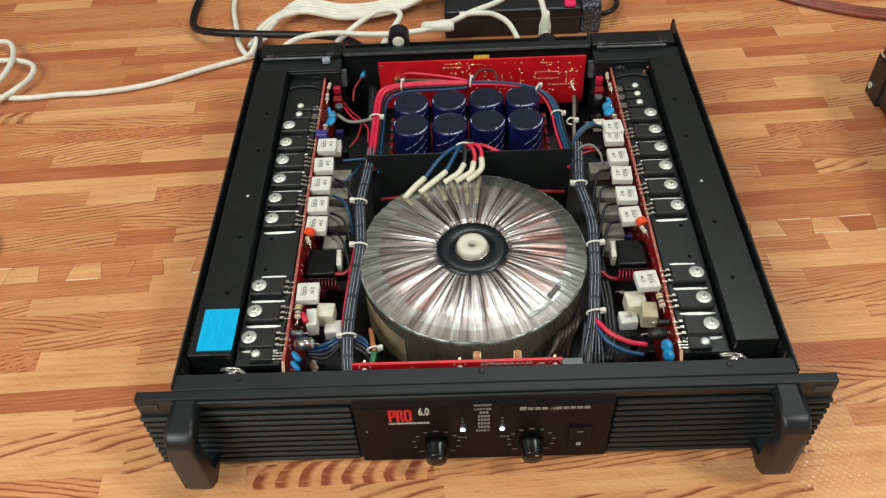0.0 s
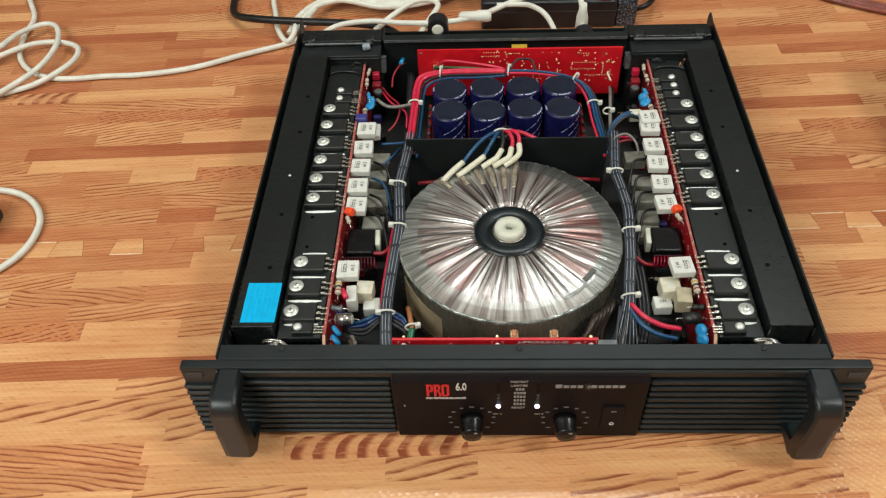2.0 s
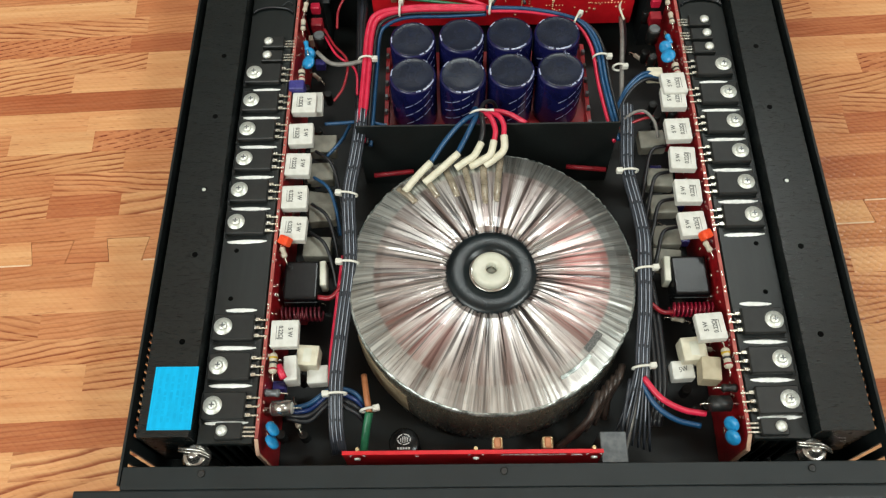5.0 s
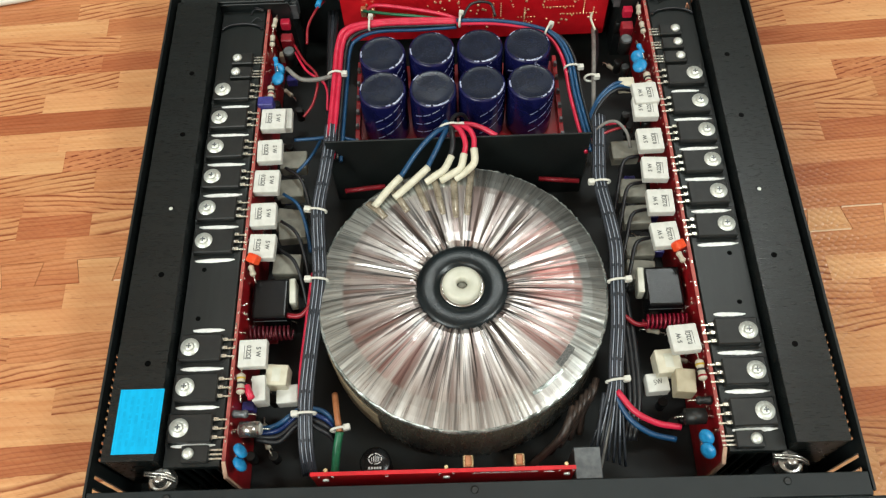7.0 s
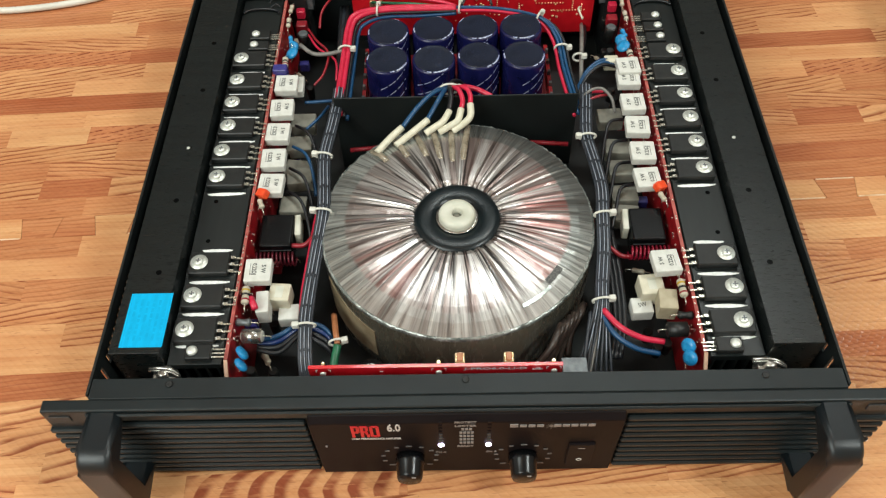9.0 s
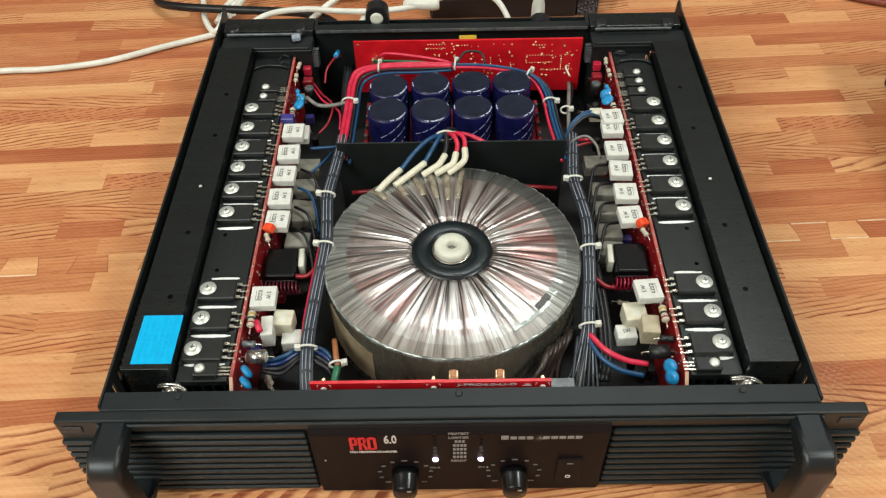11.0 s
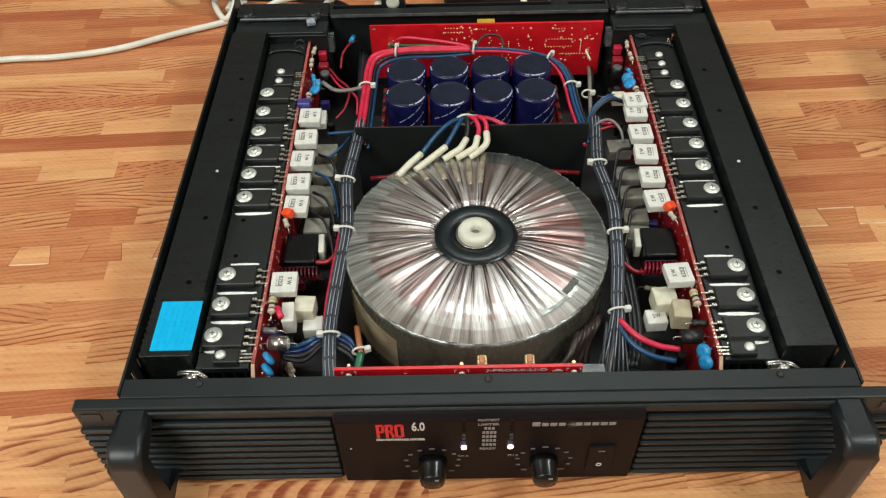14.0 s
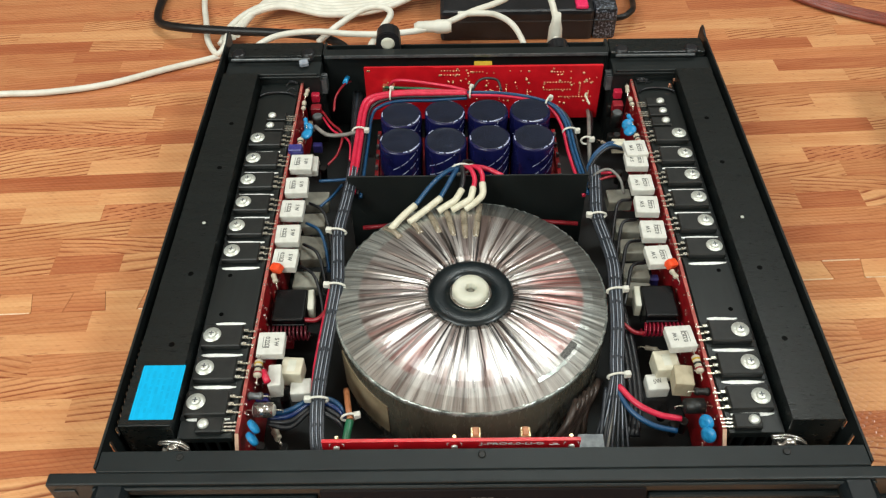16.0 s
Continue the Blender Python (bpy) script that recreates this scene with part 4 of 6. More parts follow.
for s in (-1, 1):
    if s < 0:
        b = part("connector_block", boxed(-0.0070, 0.0070, -0.0068, 0.0068, -0.014, 0, 0.0012, 2), "cream", amp, "cream plastic block", pose(-0.1205, 0.0785, 0.0645, 0, 0, -4))
        part("connector_block", boxed(-0.0042, 0.0042, -0.0082, 0.0082, -0.014, 0, 0.0010, 2), "ceramic", amp, "white block", pose(-0.1300, 0.0690, 0.0680, 0, 0, 5))
        part("connector_block", boxed(-0.0068, 0.0068, -0.0060, 0.0060, -0.010, 0, 0.0012, 2), "ceramic", amp, "white block", pose(-0.1150, 0.0690, 0.0550, 0, 0, 3))
        part("diode", lathe([(0.0004, -0.0050), (0.0022, -0.0045), (0.0022, 0.0045), (0.0004, 0.0050)], 14, axis="y"), "w_red", amp, "small red diode", pose(-0.1345, 0.0650, 0.0720, 0, 0, 25))
    else:
        b = part("connector_block", boxed(-0.0078, 0.0078, -0.0078, 0.0078, -0.014, 0, 0.0012, 2), "cream", amp, "cream plastic block", pose(0.1235, 0.0800, 0.0645, 0, 0, 4))
        part("connector_block", boxed(-0.0060, 0.0060, -0.0075, 0.0075, -0.014, 0, 0.0010, 2), "nylon_tan", amp, "tan block", pose(0.1310, 0.0655, 0.0690, 0, 0, -5))
        q = part("connector_block", boxed(-0.0070, 0.0070, -0.0060, 0.0060, -0.010, 0, 0.0012, 2), "ceramic", amp, "small white printed block", pose(0.1170, 0.0690, 0.0560, 0, 0, 3))
        lettering("print", "5W", 0.0046, "faded_ink", q, pose(0.0, 0.0, 0.00006, 0, 0, 10), wide=0.0056)
    part("slot", boxed(-0.0026, 0.0026, -0.0045, 0.0045, 0.0, 0.0002), "nylon", b)
    axial("resistor", (s * 0.1395, 0.0700, 0.0735), 3, 0.0130, 0.0027, "tan", ((-0.3, "w_dred"), (0.0, "w_black"), (0.25, "yellow")), "tan banded resistor")
    axial("resistor", (s * 0.1395, 0.0525, 0.0690), 88, 0.0100, 0.0026, "grey_metal" if s < 0 else "epoxy")
    e = axial("electrolytic_capacitor", (s * 0.1330, 0.0435, 0.0670), 90, 0.0140, 0.0048, "epoxy" if s > 0 else "steel", (), "black electrolytic capacitor lying on its side" if s > 0 else "bare aluminium capacitor lying on its side")
    part("band", lathe([(0.0049, -0.0060), (0.0049, 0.0060)], 16, axis="y", at=(0, 0, 0.0)), "bright_can" if s < 0 else "epoxy", e)
    for dy, dz in ((0.0300, 0.0700), (0.0225, 0.0685)):
        part("disc_capacitor", lathe([(0.0018, -0.0018), (0.0046, -0.0012), (0.0050, 0), (0.0046, 0.0012), (0.0018, 0.0018)], 20, axis="x"), "disc_blue", amp, "blue ceramic disc capacitor", pose(s * 0.1370, dy, dz, 0, 25 * s, 30))
    # middle: relay, coil and a small red part
    rl = part("relay", boxed(-0.0115, 0.0115, -0.0140, 0.0140, -0.020, 0, 0.0018, 3), "knob", amp, "black relay", pose(s * 0.1290, 0.1320, 0.0620))
    part("seam", boxed(-0.0110, 0.0110, -0.0142, -0.0138, -0.006, -0.0052), "grey_metal", rl)
    coil = bmesh.new()
    tube([(s * 0.1400 - s * 0.0000 - s * t * 0.00135, 0.1080 + 0.0045 * math.cos(t * 6.2832 / 8 * 4), 0.0600 + 0.0045 * math.sin(t * 6.2832 / 8 * 4)) for t in [k * 0.25 for k in range(80)]], 0.00075, 6, 1, coil)
    part("coil", coil, "enamel" if s > 0 else "enamel_dark", amp, "red enamelled wire coil" if s > 0 else "dark red enamelled wire coil")
    part("tantalum_capacitor", boxed(-0.0042, 0.0042, -0.0032, 0.0032, -0.0015, 0.0045, 0.0015, 2), "orange", amp, "orange-red epoxy blob", pose(s * 0.1385, 0.1555, 0.0720, 15, 20 * s, 30 * s))
    axial("resistor", (s * 0.1400, 0.1480, 0.0710), 20, 0.0080, 0.0020, "tan")
    part("small_block", boxed(-0.0022, 0.0022, -0.0090, 0.0090, -0.012, 0, 0.0006), "nylon", amp, "", pose(s * 0.1150, 0.1380, 0.0600, 0, 0, -4 * s))
    # rear cluster
    axial("resistor", (s * 0.1385, 0.2945, 0.0715), 4, 0.0110, 0.0026, "tan", ((-0.25, "w_dred"), (0.05, "w_black")))
    axial("resistor", (s * 0.1405, 0.3420, 0.0735), 2, 0.0105, 0.0020, "tan", ((-0.2, "w_black"),))
    axial("resistor", (s * 0.1400, 0.3600, 0.0735), -6, 0.0090, 0.0019, "tan")
    axial("resistor", (s * 0.1375, 0.3250, 0.0690), 12, 0.0090, 0.0020, "disc_blue")
    part("disc_capacitor", lathe([(0.0018, -0.0018), (0.0050, -0.0012), (0.0055, 0), (0.0050, 0.0012), (0.0018, 0.0018)], 20, axis="x"), "disc_blue", amp, "blue ceramic disc capacitor", pose(s * 0.1350, 0.3090, 0.0690, 0, 60, 20))
    part("disc_capacitor", lathe([(0.0018, -0.0018), (0.0046, -0.0012), (0.0050, 0), (0.0046, 0.0012), (0.0018, 0.0018)], 20, axis="x"), "disc_blue", amp, "", pose(s * 0.1350, 0.3200, 0.0660, 0, 30, 50))
    e = part("electrolytic_capacitor", lathe([(0.0048, -0.014), (0.0050, -0.0006), (0.0044, 0)], 20), "epoxy", amp, "", pose(s * 0.1300, 0.3410, 0.0630))
    part("lid", lathe([(0.0040, 0.0001), (0.0038, 0.0004)], 20), "grey_metal", e)
    part("trimmer", boxed(-0.0045, 0.0045, -0.0040, 0.0040, -0.010, 0, 0.0007), "w_dred", amp, "dark red trimmer", pose(s * 0.1330, 0.3560, 0.0620))
    part("trimmer", boxed(-0.0036, 0.0036, -0.0030, 0.0030, -0.008, 0, 0.0007), "w_red", amp, "red block", pose(s * 0.1345, 0.3690, 0.0660))
    hs = part("small_heat_sink", boxed(-0.0090, 0.0090, -0.0010, 0.0010, -0.016, 0), "grey_metal", amp, "small grey finned heat sink", pose(s * 0.1330, 0.3830, 0.0760))
    for k in range(4):
        part("fin", boxed(-0.0090, 0.0090, 0.0010 - k * 0.0032, 0.0018 - k * 0.0032, -0.014, 0.0004), "grey_metal", hs)
    part("film_capacitor", boxed(-0.0055, 0.0055, -0.0040, 0.0040, -0.010, 0, 0.0007), "violet" if s < 0 else "cream", amp, "", pose(s * (0.1405 if s < 0 else 0.1240), 0.2820 if s < 0 else 0.2960, 0.0780 if s < 0 else 0.0680))
    # crowd of small parts low on the board
    for k in range(26):
        y, z = rng.uniform(0.03, 0.375), rng.uniform(0.025, 0.052)
        x = s * rng.uniform(0.124, 0.141)
        kind = rng.random()
        if kind < 0.5:
            part("electrolytic_capacitor", lathe([(0.003, -0.012), (0.0032, -0.0006), (0.0028, 0)], 14), "epoxy", amp, "", pose(x, y, z + 0.006))
        elif kind < 0.8:
            axial("resistor", (x, y, z), rng.uniform(0, 90), 0.009, 0.0018, rng.choice(("tan", "disc_blue", "tan")))
        else:
            part("film_capacitor", boxed(-0.004, 0.004, -0.003, 0.003, -0.008, 0, 0.0006), rng.choice(("cream", "violet", "w_dred")), amp, "", pose(x, y, z + 0.004))

# toroidal transformer
TX, TY = -0.0029, 0.1300
tor = tagged(new("transformer"), "large toroidal transformer wrapped in clear film")
tor.parent = amp
tor.location = (TX, TY, 0)


def pleated():
    """Clear film gathered into sharp radial folds: facets of uneven width whose height runs on along the radius."""
    bmx = bmesh.new()
    rn = random.Random(3)
    angles, a = [], 0.0
    while a < 2 * math.pi - 0.012:
        angles.append(a)
        a += rn.choice((0.018, 0.026, 0.036, 0.050, 0.066)) * rn.uniform(0.8, 1.2)
    na = len(angles)
    high = [rn.uniform(-1, 1) for _ in range(na)]
    late = [rn.uniform(-1, 1) for _ in range(na)]
    prof = [(0.0274, 0.0700), (0.0288, 0.0738), (0.0301, 0.0754), (0.0330, 0.0762), (0.0400, 0.0764), (0.0480, 0.0763), (0.0560, 0.0759), (0.0640, 0.0754), (0.0720, 0.0747), (0.0770, 0.0740), (0.0830, 0.0730), (0.0885, 0.0717), (0.0921, 0.0707)]
    rings = []
    for k, (r, z) in enumerate(prof):
        t = max(0.0, (r - 0.031) / 0.059)
        size = 0.00040 + 0.00012 * math.sin(3 * t)
        fade = 1.0 if t < 0.75 else max(0.35, 1 - 2.2 * (t - 0.75))
        ring = []
        for i in range(na):
            hh = high[i] * (1 - 0.55 * t) + late[i] * 0.7 * t + rn.uniform(-0.14, 0.14)
            aa = angles[i] + rn.uniform(-0.002, 0.002)
            rr = r + (0.0014 * high[i] if k < 3 else 0)
            ring.append(bmx.verts.new((rr * math.cos(aa), rr * math.sin(aa), z + size * fade * hh * (1.0 - 0.5 * max(0.0, -math.sin(aa)) ** 1.5))))
        rings.append(ring)
    for a, b in zip(rings, rings[1:]):
        for i in range(na):
            bmx.faces.new((a[i], a[(i + 1) % na], b[(i + 1) % na], b[i]))
    return bmx


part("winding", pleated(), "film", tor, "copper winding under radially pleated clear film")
bm = bmesh.new()
na, rn = 300, random.Random(5)
jit = [rn.uniform(-1, 1) for _ in range(na)]
rings = []
for r, z, j in ((0.0919, 0.0706, 0.2), (0.0929, 0.0704, 0.8), (0.0935, 0.0698, 1.0), (0.0937, 0.0688, 0.6), (0.0937, 0.0678, 0.2)):
    rings.append([bm.verts.new(((r + 0.0005 * j * jit[i]) * math.cos(2 * math.pi * i / na), (r + 0.0005 * j * jit[i]) * math.sin(2 * math.pi * i / na), z + 0.0006 * j * jit[(i * 5) % na])) for i in range(na)])
for a, b in zip(rings, rings[1:]):
    for i in range(na):
        bm.faces.new((a[i], a[(i + 1) % na], b[(i + 1) % na], b[i])).smooth = True
part("rim", bm, "film_rim", tor, "crinkled clear film edge")
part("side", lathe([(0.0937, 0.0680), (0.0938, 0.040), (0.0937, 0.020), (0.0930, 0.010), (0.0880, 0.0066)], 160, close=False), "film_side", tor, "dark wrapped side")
part("centre_disc", lathe([(0.0304, 0.0700), (0.0300, 0.0733), (0.0290, 0.0748), (0.0276, 0.0757), (0.0256, 0.0762), (0.0230, 0.0764), (0.0200, 0.0763), (0.0178, 0.0759), (0.0160, 0.0752), (0.0150, 0.0742), (0.0090, 0.0740)], 96), "rubber", tor, "dished black rubber disc")
part("nut", lathe([(0.0036, 0.0735), (0.0036, 0.0795), (0.0046, 0.0806), (0.0098, 0.0808), (0.0116, 0.0800), (0.0126, 0.0782), (0.0126, 0.0715), (0.0036, 0.0715), (0.0036, 0.0735)], 64, close=False), "nylon", tor, "white nylon centre bush")
part("bolt", lathe([(0.0035, 0.0715), (0.0035, 0.0752), (0.0028, 0.0757), (0.0002, 0.0757)], 6), "dull_cement", tor, "dull hexagonal bolt end")
part("washer", lathe([(0.0126, 0.0745), (0.0142, 0.0745), (0.0144, 0.0748), (0.0142, 0.0751), (0.0126, 0.0751)], 48, close=False), "bright_can", tor, "thin bright washer")
# tan paper tab on the side, twisted leads at the other
bm = bmesh.new()
ring = []
for k in range(13):
    a = radians(203 + 2.6 * k)
    ring.append([bm.verts.new((r * math.cos(a), r * math.sin(a), z)) for r, z in ((0.0937, 0.022), (0.0942, 0.022), (0.0943, 0.060 - 0.0006 * k), (0.0937, 0.060 - 0.0006 * k))])
for a, b in zip(ring, ring[1:]):
    for k in range(4):
        bm.faces.new((a[k], b[k], b[(k + 1) % 4], a[(k + 1) % 4]))
bm.faces.new(ring[0][::-1])
bm.faces.new(ring[-1])
part("paper_tab", bm, "paper", tor, "tan paper tab under the film")
for k in range(6):
    x, y, z = 0.0830 - 0.0035 * k, -0.0560 - 0.0040 * k, 0.050 + 0.0015 * k
    part("lead", tube([(x, y, z), (x - 0.004, y - 0.010, z + rng.uniform(0.002, 0.006)), (x - 0.010, y - 0.019, z - rng.uniform(0.002, 0.007)), (x - 0.012 - 0.003 * k, y - 0.030, 0.034)], rng.uniform(0.0014, 0.0024), 8), "w_brown", tor, "dark brown lacquered lead")
# tan leads that run in under the film below the sleeves
for a0, r0 in ((84, 0.052), (92, 0.050), (101, 0.054), (110, 0.060), (121, 0.066), (133, 0.072)):
    a = radians(a0)
    part("lead", tube([(r * math.cos(a + 0.25 * (0.092 - r)), r * math.sin(a + 0.25 * (0.092 - r)), z) for r, z in ((r0, 0.0750), (r0 + 0.008, 0.0758), ((r0 + 0.09) / 2, 0.0751), (0.0905, 0.0715))], 0.0024, 8, 4, None, 0.5), "film_lead", tor, "tan lead under clear film")
# a strip of clear tape and a dark scuff on the loose band
for a0, r0, ln, wd, mt in ((-52.4, 0.0825, 0.024, 0.0024, "film_rim"), (-38, 0.0788, 0.0150, 0.0050, "faded_ink")):
    bm = bmesh.new()
    n = 8
    half_turn = ln / r0 / 2
    rows = []
    for k in range(n + 1):
        a = radians(a0) + half_turn * (2 * k / n - 1)
        rows.append([bm.verts.new((r * math.cos(a), r * math.sin(a), z)) for r, z in ((r0 - wd / 2, 0.0748), (r0 + wd / 2 * rng.uniform(0.7, 1.2), 0.0737))])
    for p, q in zip(rows, rows[1:]):
        bm.faces.new((p[0], q[0], q[1], p[1])).smooth = True
    part("tape" if mt == "film_rim" else "scuff", bm, mt, tor)

# capacitor bank on its red board with a black divider in front
part("divider", boxed(-0.0950, 0.0905, 0.2395, 0.2408, 0.0065, 0.0830, 0.0003), "tray", amp, "black steel divider")
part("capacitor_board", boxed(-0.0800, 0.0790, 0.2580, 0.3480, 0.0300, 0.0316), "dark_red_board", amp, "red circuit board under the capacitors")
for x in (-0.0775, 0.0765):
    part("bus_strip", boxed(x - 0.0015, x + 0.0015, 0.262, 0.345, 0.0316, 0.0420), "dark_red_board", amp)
    for k in range(6):
        part("terminal", boxed(x - 0.0012, x + 0.0012, 0.266 + k * 0.0135, 0.269 + k * 0.0135, 0.0415, 0.046, 0.0003), "grey_metal", amp)
cap = part("capacitor", lathe([(0.0170, 0.0), (0.0172, 0.003), (0.0172, 0.0455), (0.0168, 0.0472), (0.0158, 0.0478)], 56), "cap_blue", amp, "large dark blue electrolytic capacitor", m=pose(-0.0555, 0.2870, 0.0316))
part("lid", lathe([(0.0157, 0.0476), (0.0153, 0.0482), (0.0146, 0.0480), (0.0100, 0.0481), (0.0002, 0.0483)], 56), "cap_top", cap, "dark vented lid")
bm = bmesh.new()
for k, (a0, a1, rr, zz) in enumerate(((-80, -15, 0.0162, 0.0480), (160, 182, 0.0162, 0.0480), (45, 60, 0.0162, 0.0480))):
    n = 10
    for i in range(n):
        if rng.random() < 0.2:
            continue
        a, b = radians(a0 + (a1 - a0) * i / n), radians(a0 + (a1 - a0) * (i + 0.95) / n)
        w = rng.uniform(0.0007, 0.0013)
        q = [(rr - w, a), (rr, a), (rr, b), (rr - w, b)]
        bm.faces.new([bm.verts.new((r * math.cos(t), r * math.sin(t), zz + (0.0002 if r < rr else -0.0001))) for r, t in q])
tagged(part("print", bm, "cap_print", cap, "pale worn print round the rim"), kind="stuff")
bm = bmesh.new()
for z0 in (0.040, 0.030, 0.020):
    n = 16
    for i in range(n):
        if i % 5 == 4:
            continue
        def pt(t, dz):
            a = radians(-110 + 75 * t)
            return bm.verts.new((0.01725 * math.cos(a), 0.01725 * math.sin(a), z0 - 0.010 + 0.016 * t + dz))
        t0, t1 = i / n, (i + 1) / n
        bm.faces.new((pt(t0, 0), pt(t1, 0), pt(t1, 0.0010), pt(t0, 0.0010)))
tagged(part("side_print", bm, "cap_print", cap, "slanting pale stripes"), kind="stuff")
for j, y in enumerate((0.2870, 0.3215)):
    for i, x in enumerate((-0.0555, -0.0195, 0.0170, 0.0525)):
        if i or j:
            copy_thing(cap, pose(x + rng.uniform(-0.0006, 0.0006), y + 0.0008 * i, 0.0316, rng.uniform(-1.5, 1.5), rng.uniform(-1.5, 1.5), rng.uniform(-40, 40)))

# rear red board, solder side out
bm = boxed(-0.0905, 0.1205, 0.3800, 0.3816, 0.0280, 0.0850)
rb = part("input_board", bm, "red_board", amp, "bright red circuit board with rows of solder joints")
part("board_step", boxed(-0.0290, 0.1205, 0.3790, 0.3800, 0.0280, 0.0850), "red_board", rb)
bm = bmesh.new()
def dot(x, z, r):
    lathe([(r, -0.0001), (r * 0.8, 0.0004), (r * 0.3, 0.0008)], 7, bm, (x, 0.3789, z), "y")
for i in range(95):
    dot(rng.uniform(-0.024, 0.117), rng.uniform(0.040, 0.0835), rng.uniform(0.0006, 0.0014))
for x0, z0, n, ax in ((-0.022, 0.0815, 7, 0), (-0.022, 0.0770, 7, 0), (0.004, 0.080, 5, 0), (0.030, 0.066, 8, 1), (0.036, 0.066, 7, 1), (0.055, 0.060, 9, 1), (0.070, 0.068, 10, 0), (0.070, 0.060, 10, 0),
                      (0.084, 0.052, 12, 0), (0.102, 0.066, 6, 1), (0.110, 0.058, 6, 1), (0.078, 0.079, 4, 0), (0.050, 0.050, 6, 0)):
    for k in range(n):
        dot(x0 + (0.0026 * k if ax == 0 else 0), z0 - (0.0023 * k if ax else 0), 0.00075)
tagged(part("solder_joints", bm, "gold", rb), kind="stuff")
for x in (-0.0875, -0.0862, -0.0700):
    dotm = lathe([(0.0010, 0), (0.0008, 0.0006)], 10, axis="y", at=(x, 0.3799, 0.0815 if x < -0.08 else 0.0690))
    part("solder_joint", dotm, "gold", rb)
for x in (-0.0725, -0.0660):
    part("terminal", boxed(x - 0.0022, x + 0.0022, 0.3740, 0.3790, 0.0610, 0.0690, 0.0005), "gold", rb, "tinned spade terminal")
part("connector", boxed(0.0070, 0.0230, 0.3820, 0.3900, 0.0780, 0.0840, 0.0005), "yellow", rb, "yellow connector")

# fan housings in the rear corners
for s in (-1, 1):
    bm = bmesh.new()
    x0, x1 = sorted((s * 0.1290, s * 0.2130))
    box(bm, x0, x1, 0.3960, 0.4180, 0.0780, 0.0870, 0.0010, 2)
    box(bm, x0, x1, 0.3960, 0.4180, 0.0065, 0.0140)
    box(bm, x0, x0 + 0.006, 0.3960, 0.4180, 0.0140, 0.0780)
    box(bm, x1 - 0.006, x1, 0.3960, 0.4180, 0.0140, 0.0780)
    fan = part("fan_housing", bm, "bar", amp, "black fan frame in the rear corner")
    part("flange", boxed(x0, x1 + (0.003 if s > 0 else 0), 0.3725, 0.3962, 0.0790, 0.0815, 0.0005), "steel_black", fan)
    part("duct", boxed(x0, x1, 0.3735, 0.3950, 0.0065, 0.0788), "steel_black", fan)
    part("ledge", boxed(x0 + 0.002, x1 - 0.002, 0.3728, 0.3760, 0.0815, 0.0842, 0.0005), "steel_black", fan)
    part("flange", boxed(x0 + 0.004, x1 - 0.010, 0.3915, 0.3935, 0.0850, 0.0872, 0.0004), "grey_metal", fan)
    part("mounting_boss", lathe([(0.0060, 0.070), (0.0060, 0.0885), (0.0045, 0.0892)], 20, at=(x0 + 0.010, 0.4000, 0)), "strip_plastic", fan)
    part("mounting_boss", lathe([(0.0060, 0.070), (0.0060, 0.0885), (0.0045, 0.0892)], 20, at=(x1 - 0.012, 0.4000, 0)), "strip_plastic", fan)
    hub = part("hub", lathe([(0.0160, 0.0), (0.0160, 0.010), (0.0140, 0.012)], 32, axis="y", at=(s * 0.171, 0.412, 0.046)), "strip_plastic", fan)
    for k in range(7):
        a = 2 * math.pi * k / 7
        part("blade", boxed(0.015, 0.033, -0.004, 0.004, -0.001, 0.001), "strip_plastic", fan, "", pose(s * 0.171, 0.408, 0.046) @ Matrix.Rotation(a, 4, "Y") @ pose(0, 0, 0, 35, 0, 0))
    arcpts = [(s * 0.1640 + 0.0150 * math.cos(radians(t)), 0.3520 + 0.0060 * math.sin(radians(t)), 0.0760) for t in range(0, 181, 15)]
    part("cable_grommet", tube(arcpts, 0.0011, 6, 2), "strip_plastic", fan)
part("wire_clip", boxed(-0.0040, 0.0040, -0.0030, 0.0030, 0, 0.0050, 0.0010), "stripe", amp, "pale plastic wire clip", pose(-0.1440, 0.3880, 0.0830, 10, 0, 15))

# front meter board
fb = part("meter_board", boxed(-0.0925, 0.0575, 0.0110, 0.0126, 0.030, 0.0835), "red_board", amp, "red meter circuit board behind the front")
part("board_edge", boxed(-0.0925, 0.0575, 0.0107, 0.0129, 0.0835, 0.0841), "red_board", fb)
for x in (-0.0838, -0.0155, 0.0522):
    part("stand_off", lathe([(0.0013, 0), (0.0011, 0.0016)], 10, at=(x, 0.0138, 0.0830)), "gold", fb)
bm = bmesh.new()
box(bm, -0.0505, -0.0485, 0.0104, 0.0107, 0.0796, 0.0799)
box(bm, 0.0395, 0.0455, 0.0104, 0.0107, 0.0796, 0.0799)
box(bm, 0.0415, 0.0445, 0.0104, 0.0107, 0.0808, 0.0812)
for x in (-0.0838, -0.0155, 0.0522):
    for e in (-1, 1):
        box(bm, x + e * 0.0042 - 0.0002, x + e * 0.0042 + 0.0002, 0.0104, 0.0107, 0.0800, 0.0822)
        box(bm, x + e * 0.0036 - 0.0004, x + e * 0.0036 + 0.0004, 0.0104, 0.0107, 0.0822, 0.0826)
    part("board_screw", lathe([(0.0019, 0.0), (0.0018, 0.0010), (0.0006, 0.0012)], 14, axis="y", at=(x, 0.0094, 0.0806)), "steel", fb)
